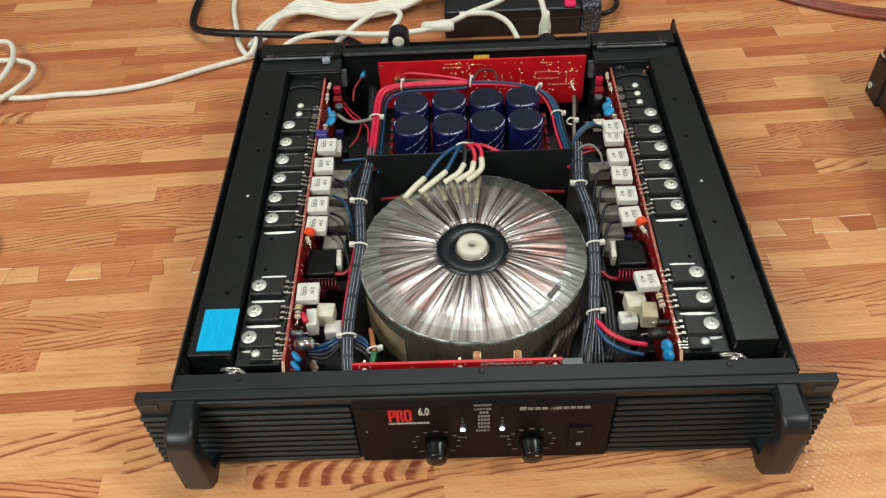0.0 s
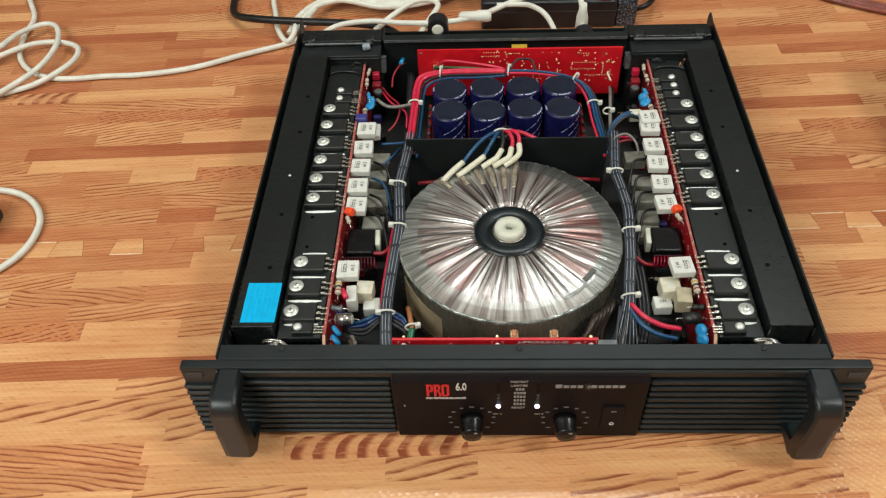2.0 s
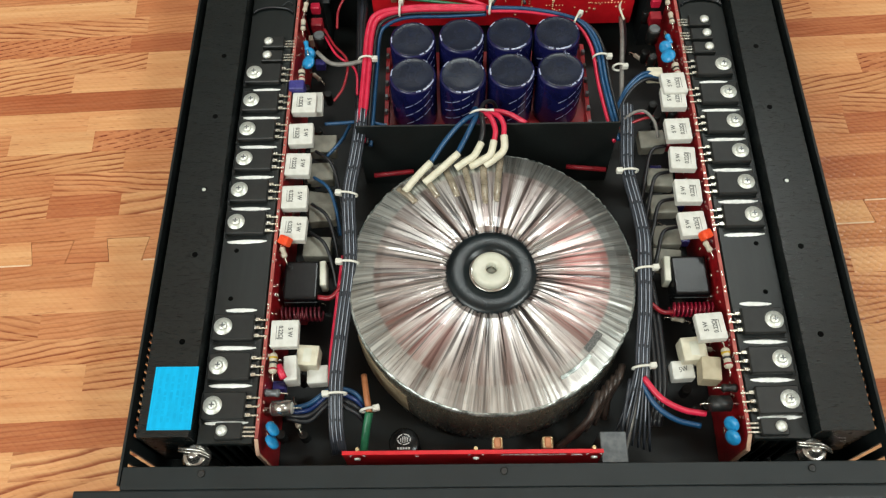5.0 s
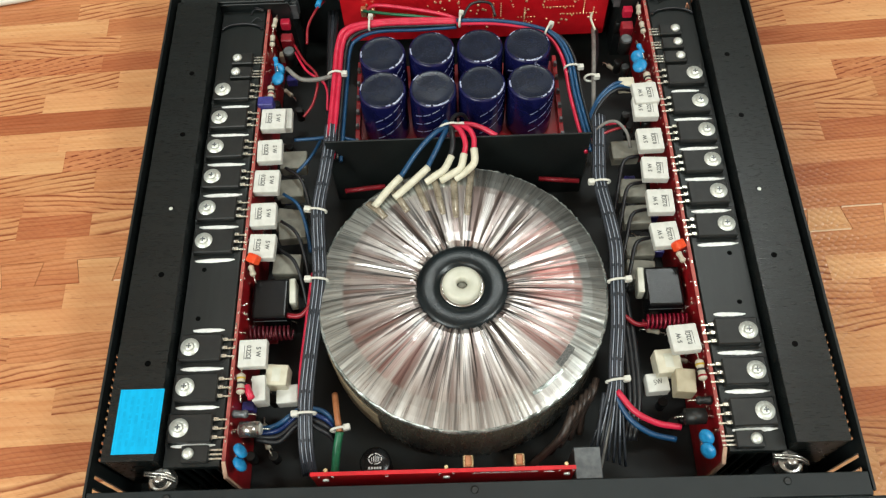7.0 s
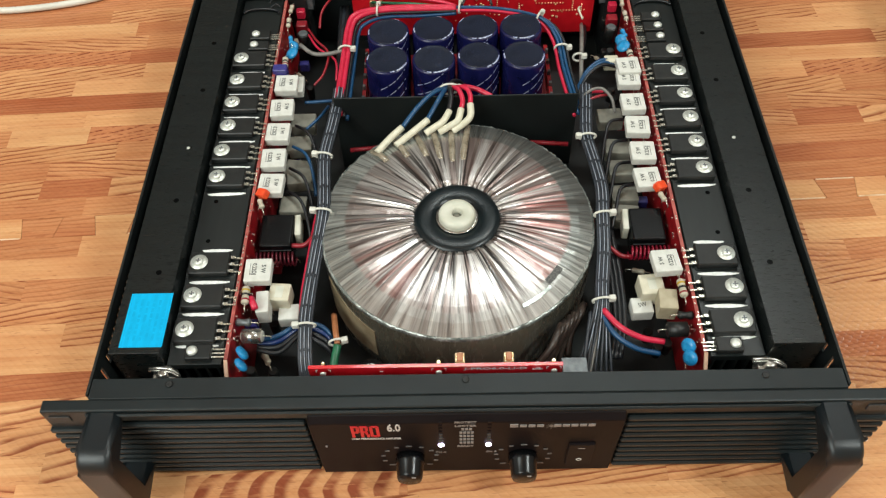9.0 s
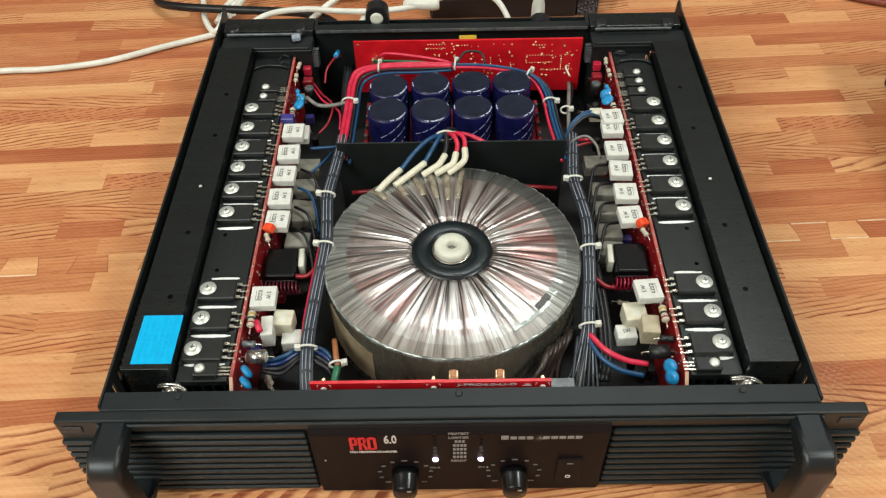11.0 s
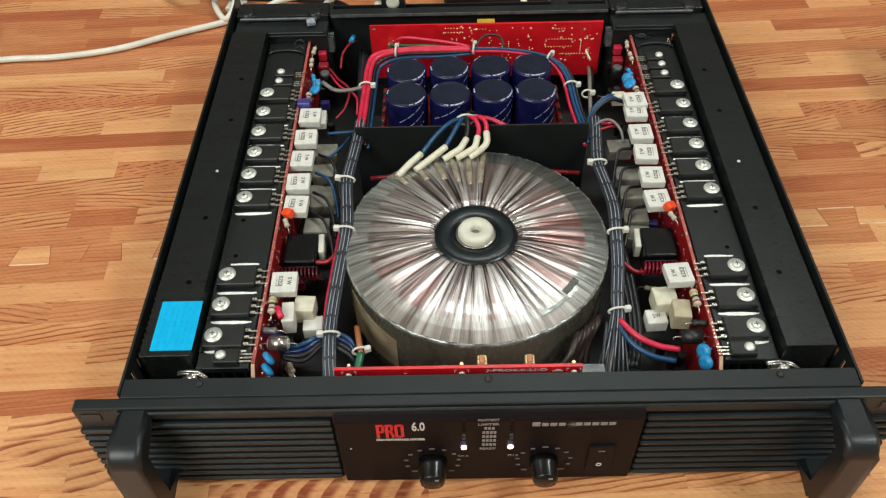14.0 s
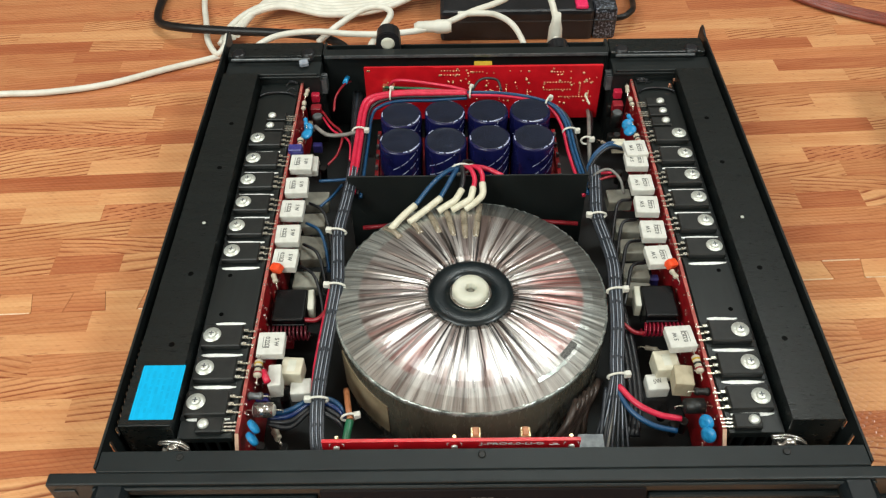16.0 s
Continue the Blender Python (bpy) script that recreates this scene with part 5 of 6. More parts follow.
lettering("board_text", "J-PRO6.0-LI-D", 0.0034, "print_white", fb, pose(0.0180, 0.0106, 0.0811, 90, 0, 0), wide=0.0375, bold=0.00008)
tagged(part("print", bm, "print_white", fb), kind="stuff")
for x in (-0.0030, 0.0260):
    t = part("trim_pot", boxed(x - 0.0030, x + 0.0030, 0.0135, 0.0205, 0.0720, 0.0835, 0.0006), "gold", fb, "small brass-coloured trimmer")
    part("slot", boxed(x - 0.0020, x + 0.0020, 0.0140, 0.0200, 0.0835, 0.0850, 0.0007), "w_orange", t)
mc = part("motor_capacitor", lathe([(0.0095, 0.0065), (0.0095, 0.0520), (0.0085, 0.0530), (0.0010, 0.0531)], 32, at=(-0.0590, 0.0250, 0)), "knob", amp, "black canister with a white printed mark")
# a round mark of five spokes in a broken ring, with a row of bars under it
bm = bmesh.new()
for k in range(14):
    a0, a1 = radians(k * 360 / 14 + 4), radians((k + 1) * 360 / 14 - (9 if k % 3 == 0 else -4))
    bm.faces.new([bm.verts.new((-0.0590 + r * math.cos(a), 0.0270 + 0.8 * r * math.sin(a), 0.0533)) for r, a in ((0.0036, a0), (0.0043, a0), (0.0043, a1), (0.0036, a1))])
for k in (-2, -1, 0, 1, 2):
    box(bm, -0.0592 + k * 0.0011, -0.0588 + k * 0.0011, 0.0248 + 0.0003 * abs(k), 0.0290 - 0.0005 * abs(k), 0.0531, 0.0533)
for k in range(5):
    box(bm, -0.0632 + k * 0.0017, -0.0620 + k * 0.0017, 0.0208, 0.0222, 0.0531, 0.0533)
tagged(part("print", bm, "print_white", mc), kind="stuff")
part("shield_plate", boxed(0.0600, 0.0760, 0.0100, 0.0290, 0.0065, 0.0600, 0.0005), "grey_metal", amp, "grey metal bracket")

# looms and wires


def wire(pts, r, mat, label="", seg=8):
    return part("wire", tube(pts, r, seg), mat, amp, label)


def ribbon(pts, splay, label):
    """A flat bundle: dark cores side by side with three pale marker cores on top."""
    base = glide(pts, 5)
    cores = []
    loom = None
    for k in range(7):
        off = (k - 3) * 0.00128
        line = []
        for i, p in enumerate(base):
            d = base[min(i + 1, len(base) - 1)] - base[max(i - 1, 0)]
            n = Vector((d.y, -d.x, 0)).normalized()
            wide = 1 + splay * max(0.0, (i / (len(base) - 1) - 0.80) / 0.20) ** 1.5
            line.append(p + n * off * wide + Vector((0, 0, -0.0006 * abs(k - 3) * wide)))
        ob = part("cable_loom" if loom is None else "core", tube(line, 0.00085, 6, 1), "ribbon", amp if loom is None else loom, label if loom is None else "")
        loom = loom or ob
        if k in (1, 3, 5):
            for a in range(0, len(line) - 4, 4):
                bit = [q + Vector((0, 0, 0.00075)) for q in line[a:a + 4]]
                bit.append(line[a + 3].lerp(line[a + 4], 0.55) + Vector((0, 0, 0.00075)))
                part("marker_core", tube(bit, 0.00036, 5, 1), "stripe", loom)
    return loom


ribbon([(-0.0925, 0.262, 0.0740), (-0.0930, 0.245, 0.0745), (-0.0952, 0.222, 0.0742), (-0.0985, 0.191, 0.0740), (-0.0965, 0.160, 0.0735), (-0.0955, 0.138, 0.0730), (-0.0985, 0.100, 0.0700), (-0.1010, 0.070, 0.0660), (-0.1015, 0.052, 0.0630), (-0.1010, 0.034, 0.0560), (-0.0995, 0.020, 0.0470)], 0, "grey ribbon cable loom with pale cores")
ribbon([(0.1000, 0.266, 0.0690), (0.0985, 0.250, 0.0700), (0.0960, 0.228, 0.0705), (0.0945, 0.207, 0.0710), (0.0970, 0.180, 0.0730), (0.0985, 0.155, 0.0745), (0.0965, 0.131, 0.0745), (0.0945, 0.105, 0.0710), (0.0910, 0.080, 0.0670), (0.0895, 0.066, 0.0640), (0.0860, 0.045, 0.0560), (0.0820, 0.024, 0.0440)], 2.2, "grey ribbon cable loom with pale cores")


def zip_tie(p, ang, w=0.0064, h=0.0034, head=1):
    bmx = bmesh.new()
    pts = [(w * math.cos(radians(t)), 0, h * math.sin(radians(t))) for t in range(0, 361, 24)]
    tube(pts, 0.0009, 6, 1, bmx, 1.0)
    box(bmx, head * w - 0.0022, head * w + 0.0022, -0.0018, 0.0018, -0.001, 0.0032, 0.0005)
    return part("zip_tie", bmx, "tie", amp, "natural nylon zip tie", pose(*p, 0, 0, ang))


for p, a, h in (((-0.0990, 0.1905, 0.0735), -8, -1), ((-0.0960, 0.1390, 0.0725), -4, -1), ((-0.1012, 0.0535, 0.0625), 2, -1),
                ((0.0945, 0.2075, 0.0705), 2, -1), ((0.0968, 0.1310, 0.0740), 4, 1), ((0.0898, 0.0680, 0.0640), 6, 1)):
    zip_tie(p, a, head=h)
# red supply wires: up the side, across behind the capacitors
for k, (dx, dz, mt) in enumerate(((0, 0, "w_red"), (0.0032, -0.001, "w_red"), (0.0062, -0.003, "w_black"), (0.0085, -0.006, "w_blue"))):
    wire([(-0.0945 + dx, 0.236, 0.0700 + dz), (-0.0935 + dx, 0.252, 0.0725 + dz), (-0.0920 + dx, 0.300, 0.0720 + dz), (-0.0905 + dx, 0.335, 0.0730 + dz), (-0.0840 + dx, 0.3500 - dx * 0.6, 0.0750 + dz),
          (-0.0600, 0.3535 - dx * 0.5, 0.0775 + dz), (-0.030, 0.3530 - dx * 0.5, 0.0785 + dz), (0.0, 0.3515 - dx * 0.5, 0.0785 + dz * 0.5)], 0.0021 if mt == "w_red" else 0.0015, mt, "thick red supply wire" if k == 0 else "")
for k, (dx, dz, mt) in enumerate(((0, 0, "w_blue"), (-0.003, 0.001, "w_blue"), (-0.006, -0.001, "w_red"), (0.003, -0.002, "w_black"))):
    wire([(0.0, 0.3515 + dx * 0.5, 0.0785 + dz), (0.030, 0.3500 + dx * 0.4, 0.0780 + dz), (0.058, 0.3450 + dx * 0.4, 0.0760 + dz), (0.0760 + dx, 0.3380, 0.0720 + dz), (0.0850 + dx, 0.3200, 0.0680 + dz),
          (0.0880 + dx, 0.2900, 0.0640 + dz), (0.0920 + dx, 0.2600, 0.0620 + dz), (0.0950 + dx, 0.2380, 0.0630 + dz)], 0.0014, mt)
wire([(-0.0690, 0.3745, 0.0690), (-0.060, 0.368, 0.0800), (-0.030, 0.362, 0.0800), (-0.008, 0.356, 0.0795), (0.004, 0.3515, 0.0770)], 0.0014, "w_red")
wire([(-0.0725, 0.3745, 0.0680), (-0.055, 0.366, 0.0730), (-0.035, 0.359, 0.0770), (-0.010, 0.354, 0.0775)], 0.0012, "w_green")
wire([(0.004, 0.352, 0.0790), (0.012, 0.362, 0.0840), (0.026, 0.364, 0.0820), (0.030, 0.356, 0.0760)], 0.0011, "w_black")
for p, a in (((-0.0660, 0.3530, 0.0765), 85), ((0.0030, 0.3510, 0.0790), 80), ((0.0690, 0.3420, 0.0740), 60)):
    zip_tie(p, a, 0.0055, 0.0045)
zip_tie((-0.0905, 0.3080, 0.0720), 0, 0.0060, 0.0045)
zip_tie((0.0855, 0.3110, 0.0665), 0, 0.0060, 0.0045)
# transformer leads gathered by one tie
Z = (-0.0074, 0.2510, 0.0800)
leads = (("w_blue", [Z, (-0.0190, 0.2440, 0.0840), (-0.0330, 0.2300, 0.0830), (-0.0480, 0.2110, 0.0780)], [(-0.0470, 0.2122, 0.0784), (-0.0560, 0.2040, 0.0750), (-0.0650, 0.1950, 0.0700)]),
         ("w_blue", [Z, (-0.0140, 0.2420, 0.0850), (-0.0220, 0.2300, 0.0840), (-0.0320, 0.2170, 0.0790)], [(-0.0305, 0.2185, 0.0796), (-0.0420, 0.2090, 0.0760), (-0.0540, 0.2010, 0.0705)]),
         ("w_black", [Z, (-0.0085, 0.2440, 0.0860), (-0.0105, 0.2330, 0.0850), (-0.0150, 0.2240, 0.0810)], [(-0.0140, 0.2255, 0.0815), (-0.0190, 0.2170, 0.0790), (-0.0250, 0.2150, 0.0750), (-0.0320, 0.2130, 0.0700)]),
         ("w_red", [Z, (-0.0020, 0.2440, 0.0870), (0.0005, 0.2330, 0.0860), (-0.0020, 0.2250, 0.0825)], [(-0.0018, 0.2260, 0.0830), (-0.0045, 0.2170, 0.0800), (-0.0110, 0.2150, 0.0755), (-0.0185, 0.2140, 0.0700)]),
         ("w_red", [Z, (0.0040, 0.2450, 0.0870), (0.0085, 0.2370, 0.0870), (0.0085, 0.2280, 0.0845)], [(0.0086, 0.2290, 0.0850), (0.0085, 0.2200, 0.0820), (0.0035, 0.2170, 0.0765), (-0.0050, 0.2150, 0.0700)]))
for lead_no, (mt, a, b) in enumerate(leads):
    dx = {0: 0.0050, 1: 0.0075, 2: 0.0070, 3: 0.0035}.get(lead_no, 0.0)
    a = [(x + dx * i / (len(a) - 1), y, z) for i, (x, y, z) in enumerate(a)]
    w = wire(a, 0.0019, mt)
    b = [(x + dx, y - 0.0038 * max(0.0, 0.081 - z) / 0.011, z + 0.0048 * max(0.0, 0.081 - z) / 0.011) for x, y, z in b]
    part("sleeve", tube(b, 0.0026, 10), "w_white", w, "white fibre sleeve")
wire([Z, (0.0040, 0.2530, 0.0800), (0.0140, 0.2500, 0.0800), (0.0250, 0.2430, 0.0790)], 0.0020, "w_red", "short red wire")
wire([Z, (-0.0100, 0.2600, 0.0740), (-0.0120, 0.2680, 0.0600)], 0.0018, "w_blue")
wire([Z, (-0.0040, 0.2620, 0.0780), (0.0030, 0.2680, 0.0700), (0.0080, 0.2650, 0.0560)], 0.0015, "w_black")
zip_tie((-0.0070, 0.2510, 0.0800), 5, 0.0075, 0.0050)
# wires low at the sides of the transformer
wire([(-0.1020, 0.150, 0.0600), (-0.1040, 0.110, 0.0620), (-0.1060, 0.080, 0.0600), (-0.1060, 0.060, 0.0560)], 0.0014, "w_red")
wire([(-0.1000, 0.128, 0.0640), (-0.1080, 0.120, 0.0600), (-0.1180, 0.121, 0.0580)], 0.0017, "w_dred")
for k in range(4):
    wire([(-0.1320, 0.0460 - k * 0.002, 0.0560), (-0.1180, 0.0480 - k * 0.003, 0.0600 - k * 0.002), (-0.1050, 0.0580 - k * 0.003, 0.0570), (-0.0900, 0.0560 - k * 0.004, 0.0540), (-0.0820, 0.0430 - k * 0.002, 0.0440)], 0.0016, ("w_blue", "w_navy", "w_black", "w_black")[k])
wire([(-0.0860, 0.0700, 0.0480), (-0.0830, 0.0540, 0.0540), (-0.0810, 0.0440, 0.0540)], 0.0020, "w_orange", "brown wire")
wire([(-0.0810, 0.0440, 0.0540), (-0.0830, 0.0340, 0.0500), (-0.0850, 0.0220, 0.0420)], 0.0026, "w_green", "green wire")
zip_tie((-0.0815, 0.0455, 0.0545), 10, 0.0050, 0.0040)
wire([(0.0900, 0.0620, 0.0620), (0.0990, 0.0490, 0.0620), (0.1120, 0.0420, 0.0600), (0.1260, 0.0395, 0.0590)], 0.0020, "w_red", "thick red wire")
wire([(0.0890, 0.0600, 0.0600), (0.0960, 0.0460, 0.0580), (0.1080, 0.0370, 0.0560), (0.1230, 0.0330, 0.0550)], 0.0018, "w_blue")
for k in range(3):
    wire([(0.0980 + 0.003 * k, 0.130, 0.0560), (0.1000 + 0.003 * k, 0.095, 0.0540), (0.0990 + 0.003 * k, 0.060, 0.0500), (0.0940 + 0.003 * k, 0.036, 0.0440)], 0.0020, "w_black")
    wire([(0.0880 - 0.003 * k, 0.062, 0.0600), (0.0840 - 0.003 * k, 0.042, 0.0520), (0.0780 - 0.002 * k, 0.020, 0.0400)], 0.0011, ("w_grey", "w_black", "ribbon")[k])
wire([(0.1000, 0.112, 0.0620), (0.1080, 0.1075, 0.0580), (0.1160, 0.1080, 0.0560)], 0.0016, "w_dred")
wire([(0.0965, 0.150, 0.0640), (0.0990, 0.130, 0.0640), (0.1000, 0.110, 0.0620)], 0.0014, "w_red")
# looms beside the capacitors
wire([(0.1110, 0.374, 0.0400), (0.1060, 0.340, 0.0560), (0.1010, 0.300, 0.0600), (0.0970, 0.262, 0.0620), (0.0950, 0.240, 0.0640)], 0.0017, "w_grey", "grey cable")
wire([(0.1140, 0.374, 0.0380), (0.1090, 0.340, 0.0520), (0.1010, 0.300, 0.0600), (0.0990, 0.255, 0.0600)], 0.0014, "w_black")
zip_tie((0.0990, 0.3050, 0.0620), 0, 0.0045, 0.0040)
for k in range(3):
    wire([(0.1280, 0.2960 - k * 0.003, 0.0640), (0.1150, 0.2940 - k * 0.003, 0.0680), (0.1020, 0.2830 - k * 0.003, 0.0650), (0.0930, 0.2660 - k * 0.003, 0.0580)], 0.0013, ("w_blue", "w_blue", "w_black")[k])
wire([(0.0930, 0.2440, 0.0640), (0.0990, 0.2540, 0.0700), (0.1100, 0.2570, 0.0720), (0.1180, 0.2500, 0.0680), (0.1210, 0.2420, 0.0600)], 0.0012, "w_grey")
wire([(0.0960, 0.2400, 0.0660), (0.1000, 0.2480, 0.0680), (0.1100, 0.2530, 0.0680), (0.1180, 0.2560, 0.0660)], 0.0011, "w_dred")
wire([(0.0940, 0.2470, 0.0640), (0.1010, 0.2570, 0.0670), (0.1130, 0.2600, 0.0660)], 0.0012, "w_red")
wire([(0.1060, 0.3660, 0.0650), (0.1035, 0.3560, 0.0700), (0.1060, 0.3460, 0.0680)], 0.0009, "w_white")
wire([(-0.1290, 0.3180, 0.0700), (-0.1180, 0.3080, 0.0690), (-0.1050, 0.3060, 0.0700), (-0.0925, 0.3080, 0.0715)], 0.0017, "w_grey", "grey screened cable")
wire([(-0.1260, 0.3460, 0.0640), (-0.1170, 0.3280, 0.0660), (-0.1060, 0.3120, 0.0660), (-0.1080, 0.2900, 0.0640), (-0.1150, 0.2780, 0.0620)], 0.0010, "w_dred")
wire([(-0.1250, 0.3400, 0.0620), (-0.1150, 0.3200, 0.0640), (-0.1000, 0.3060, 0.0630), (-0.0980, 0.2850, 0.0600)], 0.0010, "w_red")
wire([(-0.1050, 0.3920, 0.0620), (-0.1090, 0.3760, 0.0700), (-0.1150, 0.3600, 0.0690), (-0.1160, 0.3460, 0.0640)], 0.0010, "w_dred")
part("crimp", tube([(-0.1070, 0.3900, 0.0680), (-0.1085, 0.3790, 0.0700)], 0.0022, 8, 1), "disc_blue", amp, "blue crimp sleeve")
for k in range(3):
    wire([(-0.1020 + 0.003 * k, 0.392, 0.0500), (-0.1000 + 0.002 * k, 0.350, 0.0560), (-0.0985 + 0.002 * k, 0.300, 0.0560), (-0.0970 + 0.002 * k, 0.250, 0.0560)], 0.0018, ("w_black", "ribbon", "w_black")[k])
wire([(-0.1200, 0.2560, 0.0640), (-0.1050, 0.2560, 0.0650), (-0.0900, 0.2570, 0.0650), (-0.0760, 0.2550, 0.0620)], 0.0013, "w_blue", "thin blue wire")
wire([(-0.1180, 0.2300, 0.0600), (-0.1080, 0.2440, 0.0600), (-0.1030, 0.2600, 0.0560)], 0.0012, "w_blue")
for k in range(4):
    wire([(-0.1260, 0.2350 - 0.022 * k, 0.0600), (-0.1150, 0.2250 - 0.022 * k, 0.0620), (-0.1090, 0.2100 - 0.022 * k, 0.0580), (-0.1060, 0.1900 - 0.02 * k, 0.0520)], 0.0012, ("w_black", "w_blue", "w_black", "w_black")[k])
    wire([(0.1260, 0.2350 - 0.022 * k, 0.0600), (0.1150, 0.2300 - 0.022 * k, 0.0620), (0.1100, 0.2150 - 0.022 * k, 0.0580), (0.1060, 0.1950 - 0.02 * k, 0.0520)], 0.0013, "w_black")
part("spacer_rod", tube([(-0.0850, 0.2250, 0.0420), (-0.0560, 0.2280, 0.0420)], 0.0018, 10, 2), "w_dred", amp)
part("spacer_rod", tube([(0.0560, 0.2300, 0.0420), (0.0850, 0.2270, 0.0420)], 0.0018, 10, 2), "w_dred", amp)
# stray copper ends in the rear corner, short bare leads
for k in range(6):
    x, y = 0.1820 + rng.uniform(-0.006, 0.010), 0.3620 + rng.uniform(-0.006, 0.006)
    wire([(x, y, 0.0750), (x + rng.uniform(-0.003, 0.003), y + rng.uniform(-0.002, 0.003), 0.0800), (x + rng.uniform(-0.005, 0.005), y + rng.uniform(-0.004, 0.004), 0.0770)], 0.0006, "copper")
for s in (-1, 1):
    for k in range(8):
        y = rng.uniform(0.36, 0.384)
        wire([(s * 0.1490, y, 0.0750), (s * (0.1520 + rng.uniform(0, 0.006)), y + rng.uniform(-0.003, 0.003), 0.0775), (s * (0.1560 + rng.uniform(0, 0.008)), y + rng.uniform(-0.004, 0.004), 0.0750)], 0.0005, "w_black")

# ---- behind and beside the amplifier ----
strip = thing("power_strip", "black plastic power strip with a red switch on the floor", "power strip", (0.0715, 0.605, 0))
part("housing", boxed(-0.0950, 0.0700, -0.0550, 0.0550, 0.0, 0.0360, 0.0040, 2), "strip_plastic", strip)
part("end_cap", boxed(0.0700, 0.0950, -0.0545, 0.0545, 0.0, 0.0375, 0.0050, 2), "speckle", strip, "speckled end piece")
part("seam", boxed(-0.0945, 0.0930, -0.0555, -0.0545, 0.0235, 0.0245), "ink", strip)
for k in range(3):
    o = part("socket", lathe([(0.0185, 0.0355), (0.0185, 0.0375), (0.0165, 0.0378), (0.0160, 0.0362)], 28, at=(-0.065 + k * 0.042, 0.006, 0)), "strip_plastic", strip)
    for dx in (-0.0095, 0.0095):
        part("hole", lathe([(0.0025, 0.0363), (0.0025, 0.0366)], 12, at=(-0.065 + k * 0.042 + dx, 0.006, 0)), "ink", o)
part("switch", boxed(0.0500, 0.0630, -0.0520, -0.0300, 0.0355, 0.0400, 0.0010), "neon", strip, "glowing-red rocker switch cap")
solid("strip_cable", tube([(0.1655, 0.566, 0.016), (0.178, 0.568, 0.018), (0.188, 0.580, 0.018), (0.194, 0.606, 0.010), (0.196, 0.640, 0.006), (0.190, 0.72, 0.006)], 0.0034, 10), "cable_black", "black mains cable leaving the power strip", "cable")

white = "white flexible cable lying on the floor"
solid("white_cable", tube([(-0.30, 0.690, 0.004), (-0.298, 0.637, 0.004), (-0.286, 0.585, 0.006), (-0.276, 0.545, 0.008), (-0.262, 0.520, 0.008), (-0.253, 0.526, 0.014), (-0.250, 0.560, 0.018), (-0.225, 0.592, 0.020), (-0.190, 0.600, 0.018), (-0.150, 0.588, 0.016), (-0.110, 0.594, 0.016), (-0.070, 0.612, 0.020), (-0.010, 0.630, 0.038), (0.03, 0.66, 0.045)], 0.0033, 10, 8), "cable_white", white, "cable", group="white cables")
for k in range(5):
    solid("white_cable", tube([(-0.262 + 0.005 * k, 0.540, 0.006 + 0.003 * k), (-0.248 + 0.004 * k, 0.568 + 0.004 * k, 0.016), (-0.205, 0.596 + 0.0062 * k, 0.018), (-0.150, 0.582 + 0.0064 * k, 0.016), (-0.100, 0.588 + 0.0064 * k, 0.016), (-0.060, 0.606 + 0.0066 * k, 0.020), (-0.015, 0.624 + 0.007 * k, 0.040), (0.020, 0.656 + 0.008 * k, 0.044)], 0.0037, 10, 8), "cable_white", "white flexible cable in a bundle behind the amplifier", "cable", group="white cables")
solid("white_cable", tube([(-0.630, 0.640, 0.004), (-0.605, 0.590, 0.004), (-0.602, 0.545, 0.004), (-0.592, 0.505, 0.004), (-0.570, 0.475, 0.004), (-0.540, 0.458, 0.004), (-0.508, 0.455, 0.004), (-0.470, 0.459, 0.004), (-0.425, 0.461, 0.004), (-0.369, 0.473, 0.004), (-0.312, 0.499, 0.004), (-0.262, 0.519, 0.005), (-0.235, 0.530, 0.010), (-0.200, 0.520, 0.012)], 0.0033, 10, 8), "cable_white", "white cable trailing across the floor", "cable", group="white cables")
solid("white_cable", tube([(-0.680, 0.380, 0.004), (-0.630, 0.405, 0.004), (-0.585, 0.426, 0.004), (-0.552, 0.440, 0.006), (-0.528, 0.458, 0.010), (-0.514, 0.485, 0.011), (-0.520, 0.512, 0.010), (-0.548, 0.524, 0.010), (-0.580, 0.516, 0.012), (-0.612, 0.490, 0.012), (-0.640, 0.470, 0.008), (-0.680, 0.450, 0.004)], 0.0033, 10, 8), "cable_white", "loosely coiled white cable on the floor", "cable", group="white cables")
solid("white_cable", tube([(-0.690, 0.360, 0.004), (-0.620, 0.390, 0.004), (-0.570, 0.432, 0.012), (-0.548, 0.470, 0.014), (-0.545, 0.515, 0.014), (-0.560, 0.555, 0.012), (-0.580, 0.562, 0.012), (-0.600, 0.535, 0.016), (-0.612, 0.500, 0.018), (-0.650, 0.470, 0.010), (-0.690, 0.455, 0.006)], 0.0033, 10, 8), "cable_white", "loosely coiled white cable on the floor", "cable", group="white cables")
solid("white_cable", tube([(-0.560, 0.245, 0.004), (-0.526, 0.262, 0.004), (-0.485, 0.249, 0.004), (-0.461, 0.214, 0.004), (-0.466, 0.170, 0.004), (-0.500, 0.135, 0.004), (-0.545, 0.115, 0.004)], 0.0033, 10, 8), "cable_white", "loop of white cable on the floor", "cable", group="white cables")
solid("black_cable", tube([(-0.345, 0.680, 0.006), (-0.346, 0.620, 0.006), (-0.336, 0.580, 0.010), (-0.305, 0.556, 0.018), (-0.250, 0.545, 0.020), (-0.200, 0.537, 0.022), (-0.160, 0.528, 0.024), (-0.130, 0.510, 0.026), (-0.112, 0.480, 0.028), (-0.100, 0.440, 0.030), (-0.098, 0.404, 0.030)], 0.0046, 10, 8), "cable_black", "thick black speaker cable running to the rear panel", "cable")
